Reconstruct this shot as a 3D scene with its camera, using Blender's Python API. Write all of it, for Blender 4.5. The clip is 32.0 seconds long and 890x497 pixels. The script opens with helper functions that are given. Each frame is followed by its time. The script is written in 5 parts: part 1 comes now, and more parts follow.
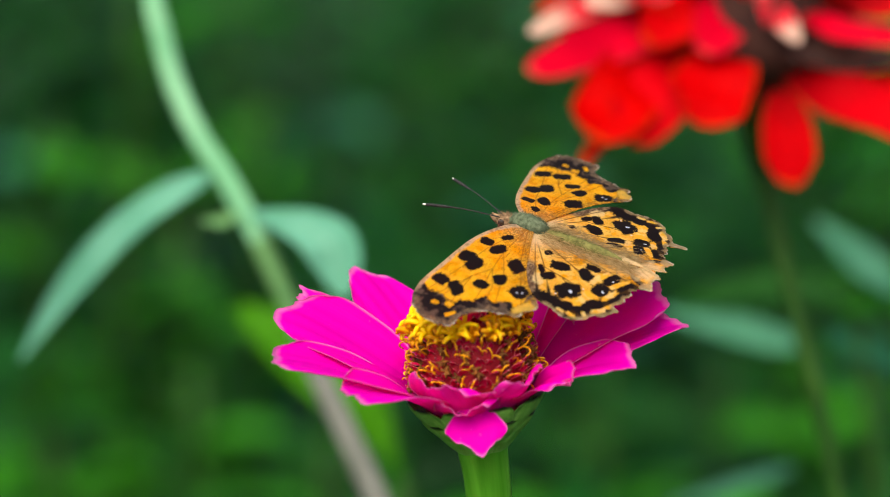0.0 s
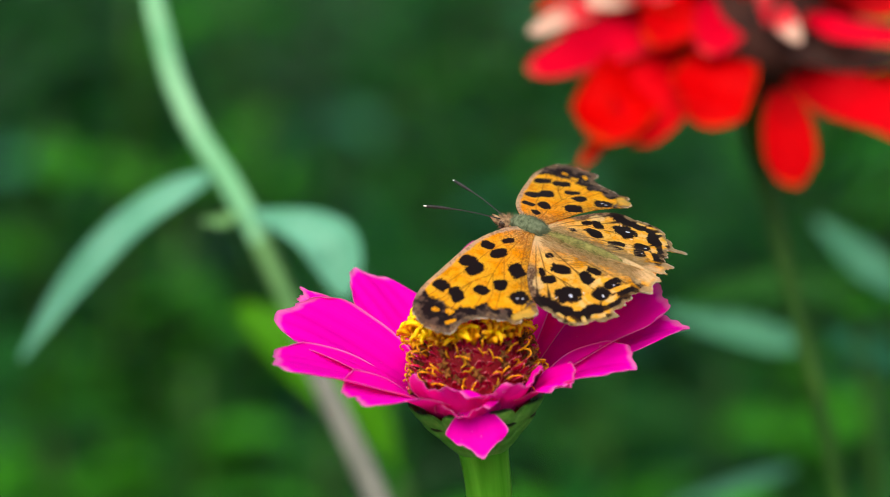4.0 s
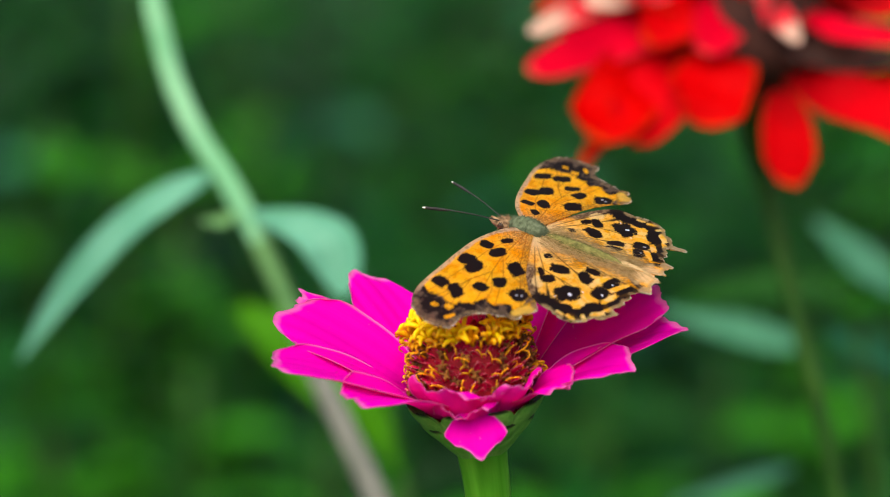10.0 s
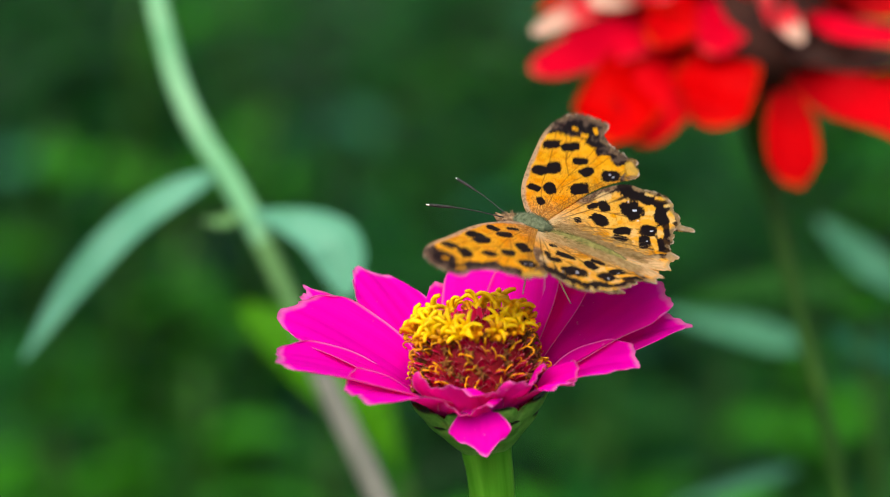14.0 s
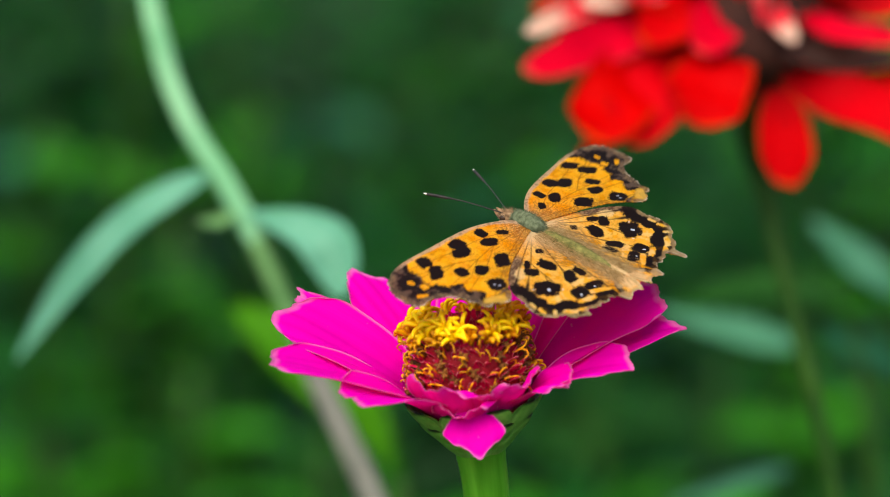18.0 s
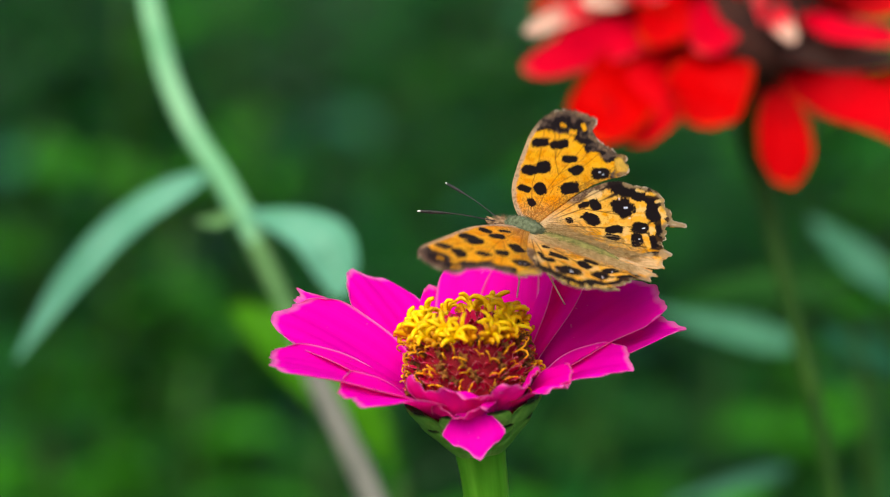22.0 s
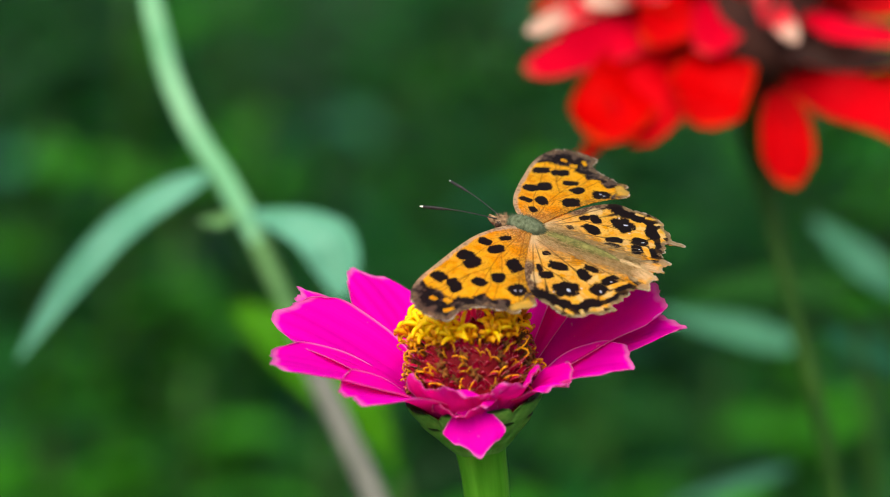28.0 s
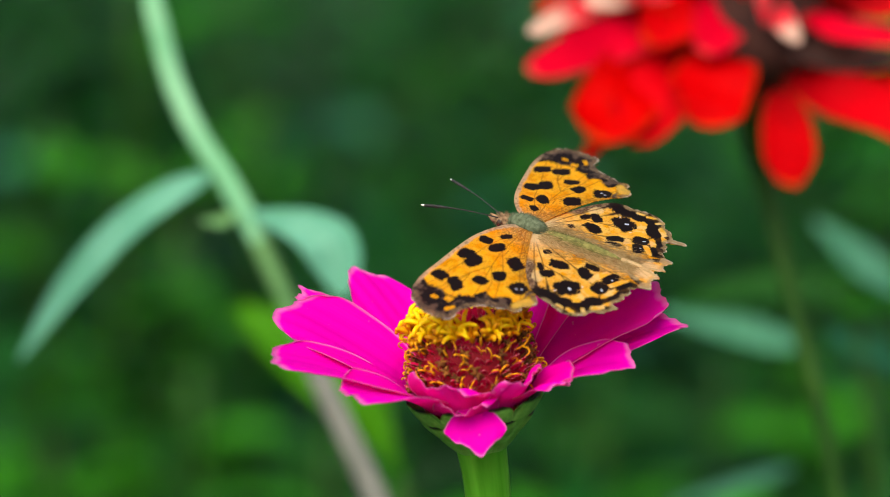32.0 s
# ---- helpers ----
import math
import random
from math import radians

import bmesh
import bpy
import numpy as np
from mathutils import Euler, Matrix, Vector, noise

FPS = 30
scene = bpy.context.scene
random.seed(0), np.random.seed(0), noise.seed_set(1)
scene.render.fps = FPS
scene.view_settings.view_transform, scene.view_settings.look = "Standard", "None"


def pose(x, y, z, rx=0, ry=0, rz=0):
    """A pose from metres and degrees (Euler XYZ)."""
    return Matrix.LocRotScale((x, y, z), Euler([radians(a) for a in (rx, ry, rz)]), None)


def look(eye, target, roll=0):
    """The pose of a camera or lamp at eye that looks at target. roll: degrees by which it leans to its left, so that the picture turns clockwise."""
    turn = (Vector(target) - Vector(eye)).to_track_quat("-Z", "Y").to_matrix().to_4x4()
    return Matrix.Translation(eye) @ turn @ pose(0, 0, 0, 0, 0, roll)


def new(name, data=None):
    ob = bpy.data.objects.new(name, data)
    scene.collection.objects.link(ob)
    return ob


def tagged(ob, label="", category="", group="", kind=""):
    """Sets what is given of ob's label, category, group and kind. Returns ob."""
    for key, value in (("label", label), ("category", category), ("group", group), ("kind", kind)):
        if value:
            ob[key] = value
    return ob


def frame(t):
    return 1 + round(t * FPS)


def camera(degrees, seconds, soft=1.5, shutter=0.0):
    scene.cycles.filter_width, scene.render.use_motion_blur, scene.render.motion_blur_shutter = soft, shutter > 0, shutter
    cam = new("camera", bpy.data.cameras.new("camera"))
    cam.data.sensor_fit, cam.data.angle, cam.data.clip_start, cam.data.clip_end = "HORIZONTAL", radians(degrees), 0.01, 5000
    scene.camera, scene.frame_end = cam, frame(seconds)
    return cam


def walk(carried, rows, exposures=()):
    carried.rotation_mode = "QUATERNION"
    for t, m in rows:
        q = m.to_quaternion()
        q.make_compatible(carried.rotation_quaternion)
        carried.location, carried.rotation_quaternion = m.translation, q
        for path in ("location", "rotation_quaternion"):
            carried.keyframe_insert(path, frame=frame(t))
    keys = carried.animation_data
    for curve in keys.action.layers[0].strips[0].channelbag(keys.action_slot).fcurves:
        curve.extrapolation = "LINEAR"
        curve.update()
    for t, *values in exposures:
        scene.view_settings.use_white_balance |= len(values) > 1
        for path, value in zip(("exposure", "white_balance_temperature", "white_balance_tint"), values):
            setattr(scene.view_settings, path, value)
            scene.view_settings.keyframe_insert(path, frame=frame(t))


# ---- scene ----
cam = camera(14.0, 32.0, soft=0.45, shutter=0.5)

# The plan: the pink zinnia stands at the focal point, 0.8 m over the bed; the camera looks down on it by 12 degrees.
MM = 0.001
FOCUS = Vector((0.0, 0.0, 0.80))
PITCH = radians(12.0)
SIGHT = Vector((0, math.cos(PITCH), -math.sin(PITCH)))
UP = Vector((0, math.sin(PITCH), math.cos(PITCH)))
EYE = FOCUS - SIGHT * 0.565
cam.data.dof.use_dof = True
cam.data.dof.focus_distance = 0.569
cam.data.dof.aperture_fstop = 11.0


def site(right, up, away):
    """A place in the bed from millimetres to the right of, above and behind the focal point, along the line of sight."""
    return FOCUS + (Vector((right, 0, 0)) + UP * up + SIGHT * away) * MM


def aim(turn, nod=0.0):
    """The camera's pose: turned to the left and up by so many hundredths of a degree."""
    return Matrix.Translation(EYE) @ Euler((radians(78 + nod / 100), 0, radians(turn / 100))).to_matrix().to_4x4()


walk(cam, [(0, aim(0)), (3, aim(0.4)), (6, aim(1.8)), (8, aim(0.8)), (10, aim(-0.4)), (11, aim(0)), (12, aim(4.0)), (13, aim(4.0)), (13.5, aim(5.4)),
           (14.5, aim(4.0)), (16.5, aim(-2)), (18, aim(-5.2)), (20, aim(-4.6)), (22, aim(-6.2)), (23, aim(-7.6)), (23.6, aim(-4.8)), (24.5, aim(-4.6)),
           (25.5, aim(-3)), (28, aim(-3)), (30, aim(-3)), (31, aim(-0.5)), (32, aim(-0.8))],
     exposures=[(0, 0.37), (3.5, 0.37), (6, 0.30), (9, 0.30), (10, 0.35), (11, 0.35), (12, 0.23), (13, 0.30), (14.5, 0.32), (16.5, 0.22), (17.3, 0.22), (17.8, 0.32), (18.2, 0.32), (18.7, 0.22), (21.3, 0.22), (21.8, 0.31), (22.1, 0.31), (22.5, 0.22), (24.2, 0.23), (25, 0.28), (28, 0.34), (32, 0.36)])

# ---- light: a bright, thinly clouded sky ----
world = bpy.data.worlds.new("sky")
scene.world = world
world.use_nodes = True
sky = world.node_tree.nodes.new("ShaderNodeTexSky")
sky.sky_type, sky.sun_disc = "NISHITA", False
sky.sun_elevation, sky.sun_rotation = radians(54), radians(200.5)
sky.air_density, sky.dust_density = 1.0, 3.0
back = world.node_tree.nodes["Background"]
world.node_tree.links.new(sky.outputs[0], back.inputs[0])
back.inputs[1].default_value = 0.135
sun = new("sun", bpy.data.lights.new("sun", "SUN"))
sun.data.energy, sun.data.angle, sun.data.color = 3.4, radians(60), (1.0, 0.96, 0.89)
sun.matrix_world = look((-0.36, -0.97, 2.24), (0, 0, 0.8))


# ---- materials ----
def shader(name, rough=0.6, translucent=0.0):
    """A node material: returns it with its nodes, links and main shader."""
    m = bpy.data.materials.new(name)
    m.use_nodes = True
    nt = m.node_tree
    b = nt.nodes["Principled BSDF"]
    b.inputs["Roughness"].default_value = rough
    if translucent:
        mix, tr = nt.nodes.new("ShaderNodeMixShader"), nt.nodes.new("ShaderNodeBsdfTranslucent")
        mix.inputs[0].default_value = translucent
        nt.links.new(b.outputs[0], mix.inputs[1])
        nt.links.new(tr.outputs[0], mix.inputs[2])
        nt.links.new(mix.outputs[0], nt.nodes["Material Output"].inputs[0])
    return m, nt, b


def ramp(nt, fac, stops):
    r = nt.nodes.new("ShaderNodeValToRGB")
    while len(r.color_ramp.elements) < len(stops):
        r.color_ramp.elements.new(0.5)
    for e, (at, c) in zip(r.color_ramp.elements, stops):
        e.position, e.color = at, (*c, 1)
    nt.links.new(fac, r.inputs[0])
    return r.outputs[0]


def noise_of(nt, vec, scale, detail=4.0, rough=0.55):
    n = nt.nodes.new("ShaderNodeTexNoise")
    n.inputs["Scale"].default_value, n.inputs["Detail"].default_value, n.inputs["Roughness"].default_value = scale, detail, rough
    if vec is not None:
        nt.links.new(vec, n.inputs["Vector"])
    return n.outputs[0]


def coords(nt, kind="Object"):
    return nt.nodes.new("ShaderNodeTexCoord").outputs[kind]


def leaf_coords(nt):
    a = nt.nodes.new("ShaderNodeAttribute")
    a.attribute_name = "along"
    return a.outputs["Vector"]


def stretch(nt, vec, sx, sy, sz):
    m = nt.nodes.new("ShaderNodeMapping")
    m.inputs["Scale"].default_value = (sx, sy, sz)
    nt.links.new(vec, m.inputs["Vector"])
    return m.outputs[0]


def blend(nt, fac, a, b, kind="MIX"):
    m = nt.nodes.new("ShaderNodeMix")
    m.data_type, m.blend_type = "RGBA", kind
    for value, slot in ((fac, m.inputs[0]), (a, m.inputs[6]), (b, m.inputs[7])):
        if isinstance(value, (int, float)):
            slot.default_value = value
        elif isinstance(value, tuple):
            slot.default_value = (*value, 1)
        else:
            nt.links.new(value, slot)
    return m.outputs[2]


def bump(nt, b, height, dist, strength=0.6):
    n = nt.nodes.new("ShaderNodeBump")
    n.inputs["Strength"].default_value, n.inputs["Distance"].default_value = strength, dist
    nt.links.new(height, n.inputs["Height"])
    nt.links.new(n.outputs[0], b.inputs["Normal"])


def colour(nt, b, c):
    nt.links.new(c, b.inputs["Base Color"])
    for n in nt.nodes:
        if n.bl_idname == "ShaderNodeBsdfTranslucent":
            nt.links.new(c, n.inputs[0])


def object_random(nt):
    return nt.nodes.new("ShaderNodeObjectInfo").outputs["Random"]


def split_x(nt, vec, axis=0):
    s = nt.nodes.new("ShaderNodeSeparateXYZ")
    nt.links.new(vec, s.inputs[0])
    return s.outputs[axis]


def petal_material(name, deep, bright, edge, translucent=0.25, other=None, turn=0.30):
    """Petal: deep colour at the claw, brighter towards the tip, a pale rim, faint ribs along it and blotches."""
    m, nt, b = shader(name, 0.55, translucent)
    at = leaf_coords(nt)
    base = ramp(nt, split_x(nt, at), [(0.0 if turn < 0.5 else turn - 0.2, deep), (turn, bright), (1.0, bright)])
    if other:
        base = blend(nt, ramp(nt, object_random(nt), [(0.55, (0, 0, 0)), (0.95, (1, 1, 1))]), base, ramp(nt, split_x(nt, at), [(0.0, deep), (turn, other), (1.0, other)]))
    ribs = noise_of(nt, stretch(nt, at, 1.2, 22, 1), 1.0, 3)
    blot = noise_of(nt, coords(nt), 260, 3)
    c = blend(nt, ramp(nt, ribs, [(0.42, (0, 0, 0)), (0.70, (0.08,) * 3)]), base, deep)
    c = blend(nt, ramp(nt, blot, [(0.5, (0, 0, 0)), (0.75, (0.2,) * 3)]), c, bright)
    rim = nt.nodes.new("ShaderNodeMath")
    rim.operation = "MAXIMUM"
    side = nt.nodes.new("ShaderNodeMath")
    side.operation = "ABSOLUTE"
    nt.links.new(split_x(nt, at, 1), side.inputs[0])
    nt.links.new(split_x(nt, at), rim.inputs[0])
    nt.links.new(side.outputs[0], rim.inputs[1])
    c = blend(nt, ramp(nt, rim.outputs[0], [(0.945, (0, 0, 0)), (0.985, (0.8,) * 3)]), c, edge)
    # Pale specks: small marks, and tiny glints put into the colour.
    specks = noise_of(nt, coords(nt), 900, 1)
    c = blend(nt, ramp(nt, specks, [(0.755, (0, 0, 0)), (0.785, (0.6,) * 3)]), c, edge)
    colour(nt, b, c)
    b.inputs["Specular IOR Level"].default_value = 0.03
    bump(nt, b, ribs, 0.0005, 0.2)
    return m


def leaf_material(name, dark, light, vein, translucent=0.25, rough=0.5, low=0.30):
    m, nt, b = shader(name, rough, translucent)
    at = leaf_coords(nt)
    n = noise_of(nt, coords(nt), 60, 4)
    c = ramp(nt, n, [(0.35, dark), (0.65, light)])
    side = nt.nodes.new("ShaderNodeMath")
    side.operation = "ABSOLUTE"
    nt.links.new(split_x(nt, at, 1), side.inputs[0])
    c = blend(nt, ramp(nt, side.outputs[0], [(0.0, (0.8,) * 3), (0.07, (0, 0, 0))]), c, vein)
    tone = ramp(nt, object_random(nt), [(0.0, (low, low, low)), (1.0, (1.12, 1.12, 1.05))])
    c = blend(nt, 1.0, c, tone, "MULTIPLY")
    colour(nt, b, c)
    b.inputs["Specular IOR Level"].default_value = 0.10
    bump(nt, b, noise_of(nt, stretch(nt, at, 9, 3, 1), 1.5, 3), 0.002, 0.4)
    return m


def plain_material(name, a, c, scale, rough=0.6, translucent=0.0, relief=0.0003, stretched=None, vary=0.0):
    """Two tones mixed by noise at a real-world scale, with a relief of that grain."""
    m, nt, b = shader(name, rough, translucent)
    at = coords(nt)
    if stretched:
        at = stretch(nt, at, *stretched)
    n = noise_of(nt, at, scale, 5)
    col = ramp(nt, n, [(0.32, a), (0.68, c)])
    if vary:
        col = blend(nt, 1.0, col, ramp(nt, object_random(nt), [(0.0, (1 - vary,) * 3), (1.0, (1 + vary,) * 3)]), "MULTIPLY")
    colour(nt, b, col)
    b.inputs["Specular IOR Level"].default_value = 0.2
    bump(nt, b, n, relief, 0.6)
    return m


def painted_material(name, rough, translucent):
    """Reads the wing's own scale pattern from its colour attribute, with the grain of the scales."""
    m, nt, b = shader(name, rough, translucent)
    a = nt.nodes.new("ShaderNodeVertexColor")
    a.layer_name = "scales"
    grain = noise_of(nt, coords(nt), 5200, 2)
    c = blend(nt, 1.0, a.outputs[0], ramp(nt, grain, [(0.3, (0.78,) * 3), (0.7, (1.25,) * 3)]), "MULTIPLY")
    nt.links.new(c, b.inputs["Base Color"])
    thin = nt.nodes.new("ShaderNodeVertexColor")
    thin.layer_name = "membrane"
    for n in nt.nodes:
        if n.bl_idname == "ShaderNodeBsdfTranslucent":
            nt.links.new(thin.outputs[0], n.inputs[0])
    b.inputs["Specular IOR Level"].default_value = 0.04
    b.inputs["Sheen Weight"].default_value, b.inputs["Sheen Roughness"].default_value = 0.10, 0.40
    b.inputs["Sheen Tint"].default_value = (1.0, 0.82, 0.52, 1)
    bump(nt, b, grain, 0.00008, 0.5)
    return m


PINK = petal_material("pink_petal", (0.60, 0.0, 0.18), (0.97, 0.0, 0.55), (0.92, 0.25, 0.58), 0.52)
# A darkened copy of PINK for the one petal shaded by its neighbours.
PINK_SHADED = petal_material("shaded_pink_petal", (0.45, 0.0, 0.10), (0.80, 0.0, 0.24), (0.86, 0.08, 0.36), 0.45)
PINK_UNDER = petal_material("pink_petal_underside", (0.80, 0.02, 0.36), (0.95, 0.03, 0.54), (0.94, 0.36, 0.68), 0.65)
# RED's claw holds the shade of the flower's heart, its orange rim a blurred glow.
RED = petal_material("red_petal", (0.28, 0.0, 0.002), (0.70, 0.0, 0.0), (0.86, 0.08, 0.006), 0.45, (0.72, 0.0, 0.006), turn=0.49)
RED_ROSE = petal_material("rose_red_petal", (0.40, 0.0, 0.008), (0.76, 0.0, 0.022), (0.88, 0.10, 0.08), 0.4)
RED_PALE = petal_material("red_petal_pale_tip", (0.75, 0.01, 0.03), (0.80, 0.50, 0.36), (0.85, 0.62, 0.50), 0.3, turn=0.74)
RED_UNDER = petal_material("red_petal_underside", (0.40, 0.01, 0.01), (0.72, 0.005, 0.01), (0.80, 0.04, 0.03), 0.4)
GREEN_STEM = plain_material("green_stem", (0.06, 0.27, 0.008), (0.15, 0.47, 0.03), 320, 0.34, 0.1, 0.0004, (1, 1, 0.08))
YELLOW = plain_material("floret_yellow", (0.98, 0.56, 0.0), (1.0, 0.76, 0.0), 900, 0.5, 0.2, 0.0001, vary=0.12)
GOLD = plain_material("floret_gold", (0.55, 0.18, 0.0), (0.86, 0.44, 0.0), 900, 0.5, 0.2, 0.0001, vary=0.2)
STYLE = plain_material("style_orange", (0.74, 0.28, 0.0), (0.95, 0.52, 0.01), 1200, 0.45, 0.15, 0.0001, vary=0.25)
WITHERED = plain_material("withered_floret", (0.06, 0.015, 0.004), (0.30, 0.11, 0.012), 900, 0.7, 0.0, 0.0002, vary=0.35)
SCALE_RED = petal_material("scale_red", (0.30, 0.0, 0.02), (0.70, 0.01, 0.08), (0.85, 0.36, 0.36), 0.2)
# Near black: the shade of the red flower's crevices, put into the colour.
CREVICE_DARK = plain_material("crevice_dark_brown", (0.018, 0.008, 0.006), (0.06, 0.018, 0.010), 300, 0.8)
DISC = plain_material("disc_dark_red", (0.16, 0.0, 0.006), (0.36, 0.01, 0.02), 700, 0.7)
MINT = leaf_material("mint_leaf", (0.09, 0.31, 0.19), (0.16, 0.42, 0.285), (0.25, 0.50, 0.34), 0.3, low=0.8)
MINT_STEM = plain_material("mint_stem", (0.18, 0.48, 0.22), (0.30, 0.62, 0.32), 90, 0.55, 0.1)
GREEN_NODE = plain_material("mid_stem_green", (0.10, 0.24, 0.07), (0.16, 0.33, 0.11), 90, 0.6, 0.1)
DRY_STEM = plain_material("dry_stem", (0.145, 0.15, 0.115), (0.235, 0.225, 0.185), 90, 0.7)
LEAF = leaf_material("garden_leaf", (0.002, 0.046, 0.004), (0.009, 0.106, 0.009), (0.02, 0.12, 0.015))
LEAF_BRIGHT = leaf_material("bright_leaf", (0.022, 0.19, 0.005), (0.055, 0.32, 0.010), (0.06, 0.28, 0.02), 0.35, low=0.55)
LEAF_MID = leaf_material("mid_green_leaf", (0.015, 0.13, 0.010), (0.034, 0.20, 0.018), (0.045, 0.22, 0.03), 0.3)
LEAF_BLUE = leaf_material("bluish_leaf", (0.014, 0.10, 0.045), (0.035, 0.18, 0.085), (0.06, 0.22, 0.12))
OLIVE_STEM = plain_material("olive_stem", (0.014, 0.058, 0.005), (0.034, 0.10, 0.008), 90, 0.6)
WING = painted_material("wing_scales", 0.55, 0.56)
FUR_OLIVE = plain_material("fur_olive", (0.055, 0.07, 0.035), (0.19, 0.22, 0.12), 1500, 0.9, 0.0, 0.0002)
FUR_ABDOMEN = plain_material("fur_greenish", (0.085, 0.08, 0.018), (0.25, 0.22, 0.06), 1500, 0.9, 0.0, 0.0002)
FUR_WARM = plain_material("fur_warm_tan", (0.34, 0.21, 0.07), (0.64, 0.45, 0.20), 1500, 0.9, 0.0, 0.0002)
FUR_BROWN = plain_material("fur_brown", (0.10, 0.055, 0.025), (0.36, 0.22, 0.11), 1500, 0.9, 0.0, 0.0002)
ANTENNA = plain_material("antenna_dark", (0.012, 0.011, 0.01), (0.055, 0.05, 0.042), 3500, 0.6)
CLUB_TIP = plain_material("antenna_tip_white", (0.7, 0.68, 0.55), (0.85, 0.83, 0.7), 900, 0.6)
LEG = plain_material("leg_pale", (0.52, 0.40, 0.32), (0.75, 0.62, 0.52), 900, 0.6)
EYE_DARK = plain_material("eye_brown", (0.03, 0.018, 0.01), (0.07, 0.04, 0.025), 900, 0.25)
SOIL = plain_material("garden_soil", (0.006, 0.014, 0.005), (0.016, 0.03, 0.008), 14, 0.95, 0.0, 0.02)
UNDERGROWTH = plain_material("undergrowth_leaf", (0.002, 0.042, 0.004), (0.009, 0.104, 0.008), 9, 0.6, 0.2)
FRESH = leaf_material("fresh_leaf", (0.05, 0.23, 0.0), (0.08, 0.31, 0.004), (0.1, 0.35, 0.02), 0.35, low=0.9)
PALE_LEAF = leaf_material("pale_leaf", (0.048, 0.205, 0.105), (0.09, 0.285, 0.165), (0.18, 0.4, 0.26), 0.3, low=0.8)


# ---- mesh helpers ----
def mesh_part(name, verts, faces, mats, parent=None, label="", along=None, slots=None):
    """Links ONE mesh object, as a part of a thing where a parent is given."""
    me = bpy.data.meshes.new(name)
    me.from_pydata([tuple(map(float, v)) for v in verts], [], faces)
    mats = mats if isinstance(mats, (list, tuple)) else [mats]
    for m in mats:
        me.materials.append(m)
    me.polygons.foreach_set("use_smooth", np.ones(len(me.polygons), bool))
    if slots is not None:
        me.polygons.foreach_set("material_index", np.asarray(slots, np.int32))
    if along is not None:
        a = me.attributes.new("along", "FLOAT_VECTOR", "POINT")
        a.data.foreach_set("vector", np.asarray(along, np.float32).ravel())
    me.update()
    ob = new(name, me)
    ob.parent = parent
    if label:
        ob["label"] = label
    return ob


def share(name, me, parent, m, label=""):
    """One more object on a mesh that already exists."""
    ob = new(name, me)
    ob.parent = parent
    ob.matrix_basis = m
    if label:
        ob["label"] = label
    return ob


def empty(name, m):
    ob = new(name)
    ob.matrix_basis = m
    ob.empty_display_size = 0.01
    return ob


def grid_faces(nu, nv, start=0, flip=False):
    i, j = np.meshgrid(np.arange(nu - 1), np.arange(nv - 1), indexing="ij")
    a = (i * nv + j).ravel() + start
    q = np.stack([a, a + nv, a + nv + 1, a + 1], 1)
    return (q[:, ::-1] if flip else q).tolist()


def sheet(fn, nu, nv, thick):
    """A blade with thickness: fn(u, v) gives places on its middle for u in 0..1 and v in -1..1. Returns verts, faces, along, slots."""
    u, v = np.meshgrid(np.linspace(0, 1, nu), np.linspace(-1, 1, nv), indexing="ij")
    p = fn(u, v)
    n = np.cross(np.gradient(p, axis=0), np.gradient(p, axis=1))
    n /= np.linalg.norm(n, axis=2, keepdims=True) + 1e-12
    n = -n if n[..., 2].mean() < 0 and abs(n[..., 2].mean()) > 1e-6 else n
    rim = np.clip(np.minimum(1 - np.abs(v), np.minimum(1 - u, u + 0.3)) * 6, 0.25, 1)[..., None]
    top, low = p + n * thick * 0.5 * rim, p - n * thick * 0.5 * rim
    verts = np.concatenate([top.reshape(-1, 3), low.reshape(-1, 3)])
    c = nu * nv
    faces = grid_faces(nu, nv) + grid_faces(nu, nv, c, True)
    slots = [0] * ((nu - 1) * (nv - 1)) + [1] * ((nu - 1) * (nv - 1))
    edge = [i * nv for i in range(nu)] + [(nu - 1) * nv + j for j in range(1, nv)] + [i * nv + nv - 1 for i in range(nu - 2, -1, -1)] + list(range(nv - 2, 0, -1))
    for a, b in zip(edge, edge[1:] + edge[:1]):
        faces.append([a, b, b + c, a + c])
        slots.append(1)
    uv = np.stack([u, v, np.zeros_like(u)], 2).reshape(-1, 3)
    return verts, faces, np.concatenate([uv, uv]), slots


def smooth_path(points, n):
    """n places along a soft curve through the points, whose slopes allow for uneven steps."""
    p = np.array([tuple(q) for q in points], float)
    h = np.sqrt(np.linalg.norm(np.diff(p, axis=0), axis=1)) + 1e-9
    d = np.diff(p, axis=0) / h[:, None]
    m = np.empty_like(p)
    m[0], m[-1] = d[0], d[-1]
    if len(p) > 2:
        m[1:-1] = (d[:-1] * h[1:, None] + d[1:] * h[:-1, None]) / (h[1:] + h[:-1])[:, None]
    out = []
    for s in np.linspace(0, len(p) - 1 - 1e-6, n):
        i, t = int(s), s - int(s)
        out.append((2 * t ** 3 - 3 * t * t + 1) * p[i] + (t ** 3 - 2 * t * t + t) * h[i] * m[i] + (3 * t * t - 2 * t ** 3) * p[i + 1] + (t ** 3 - t * t) * h[i] * m[i + 1])
    return np.array(out)


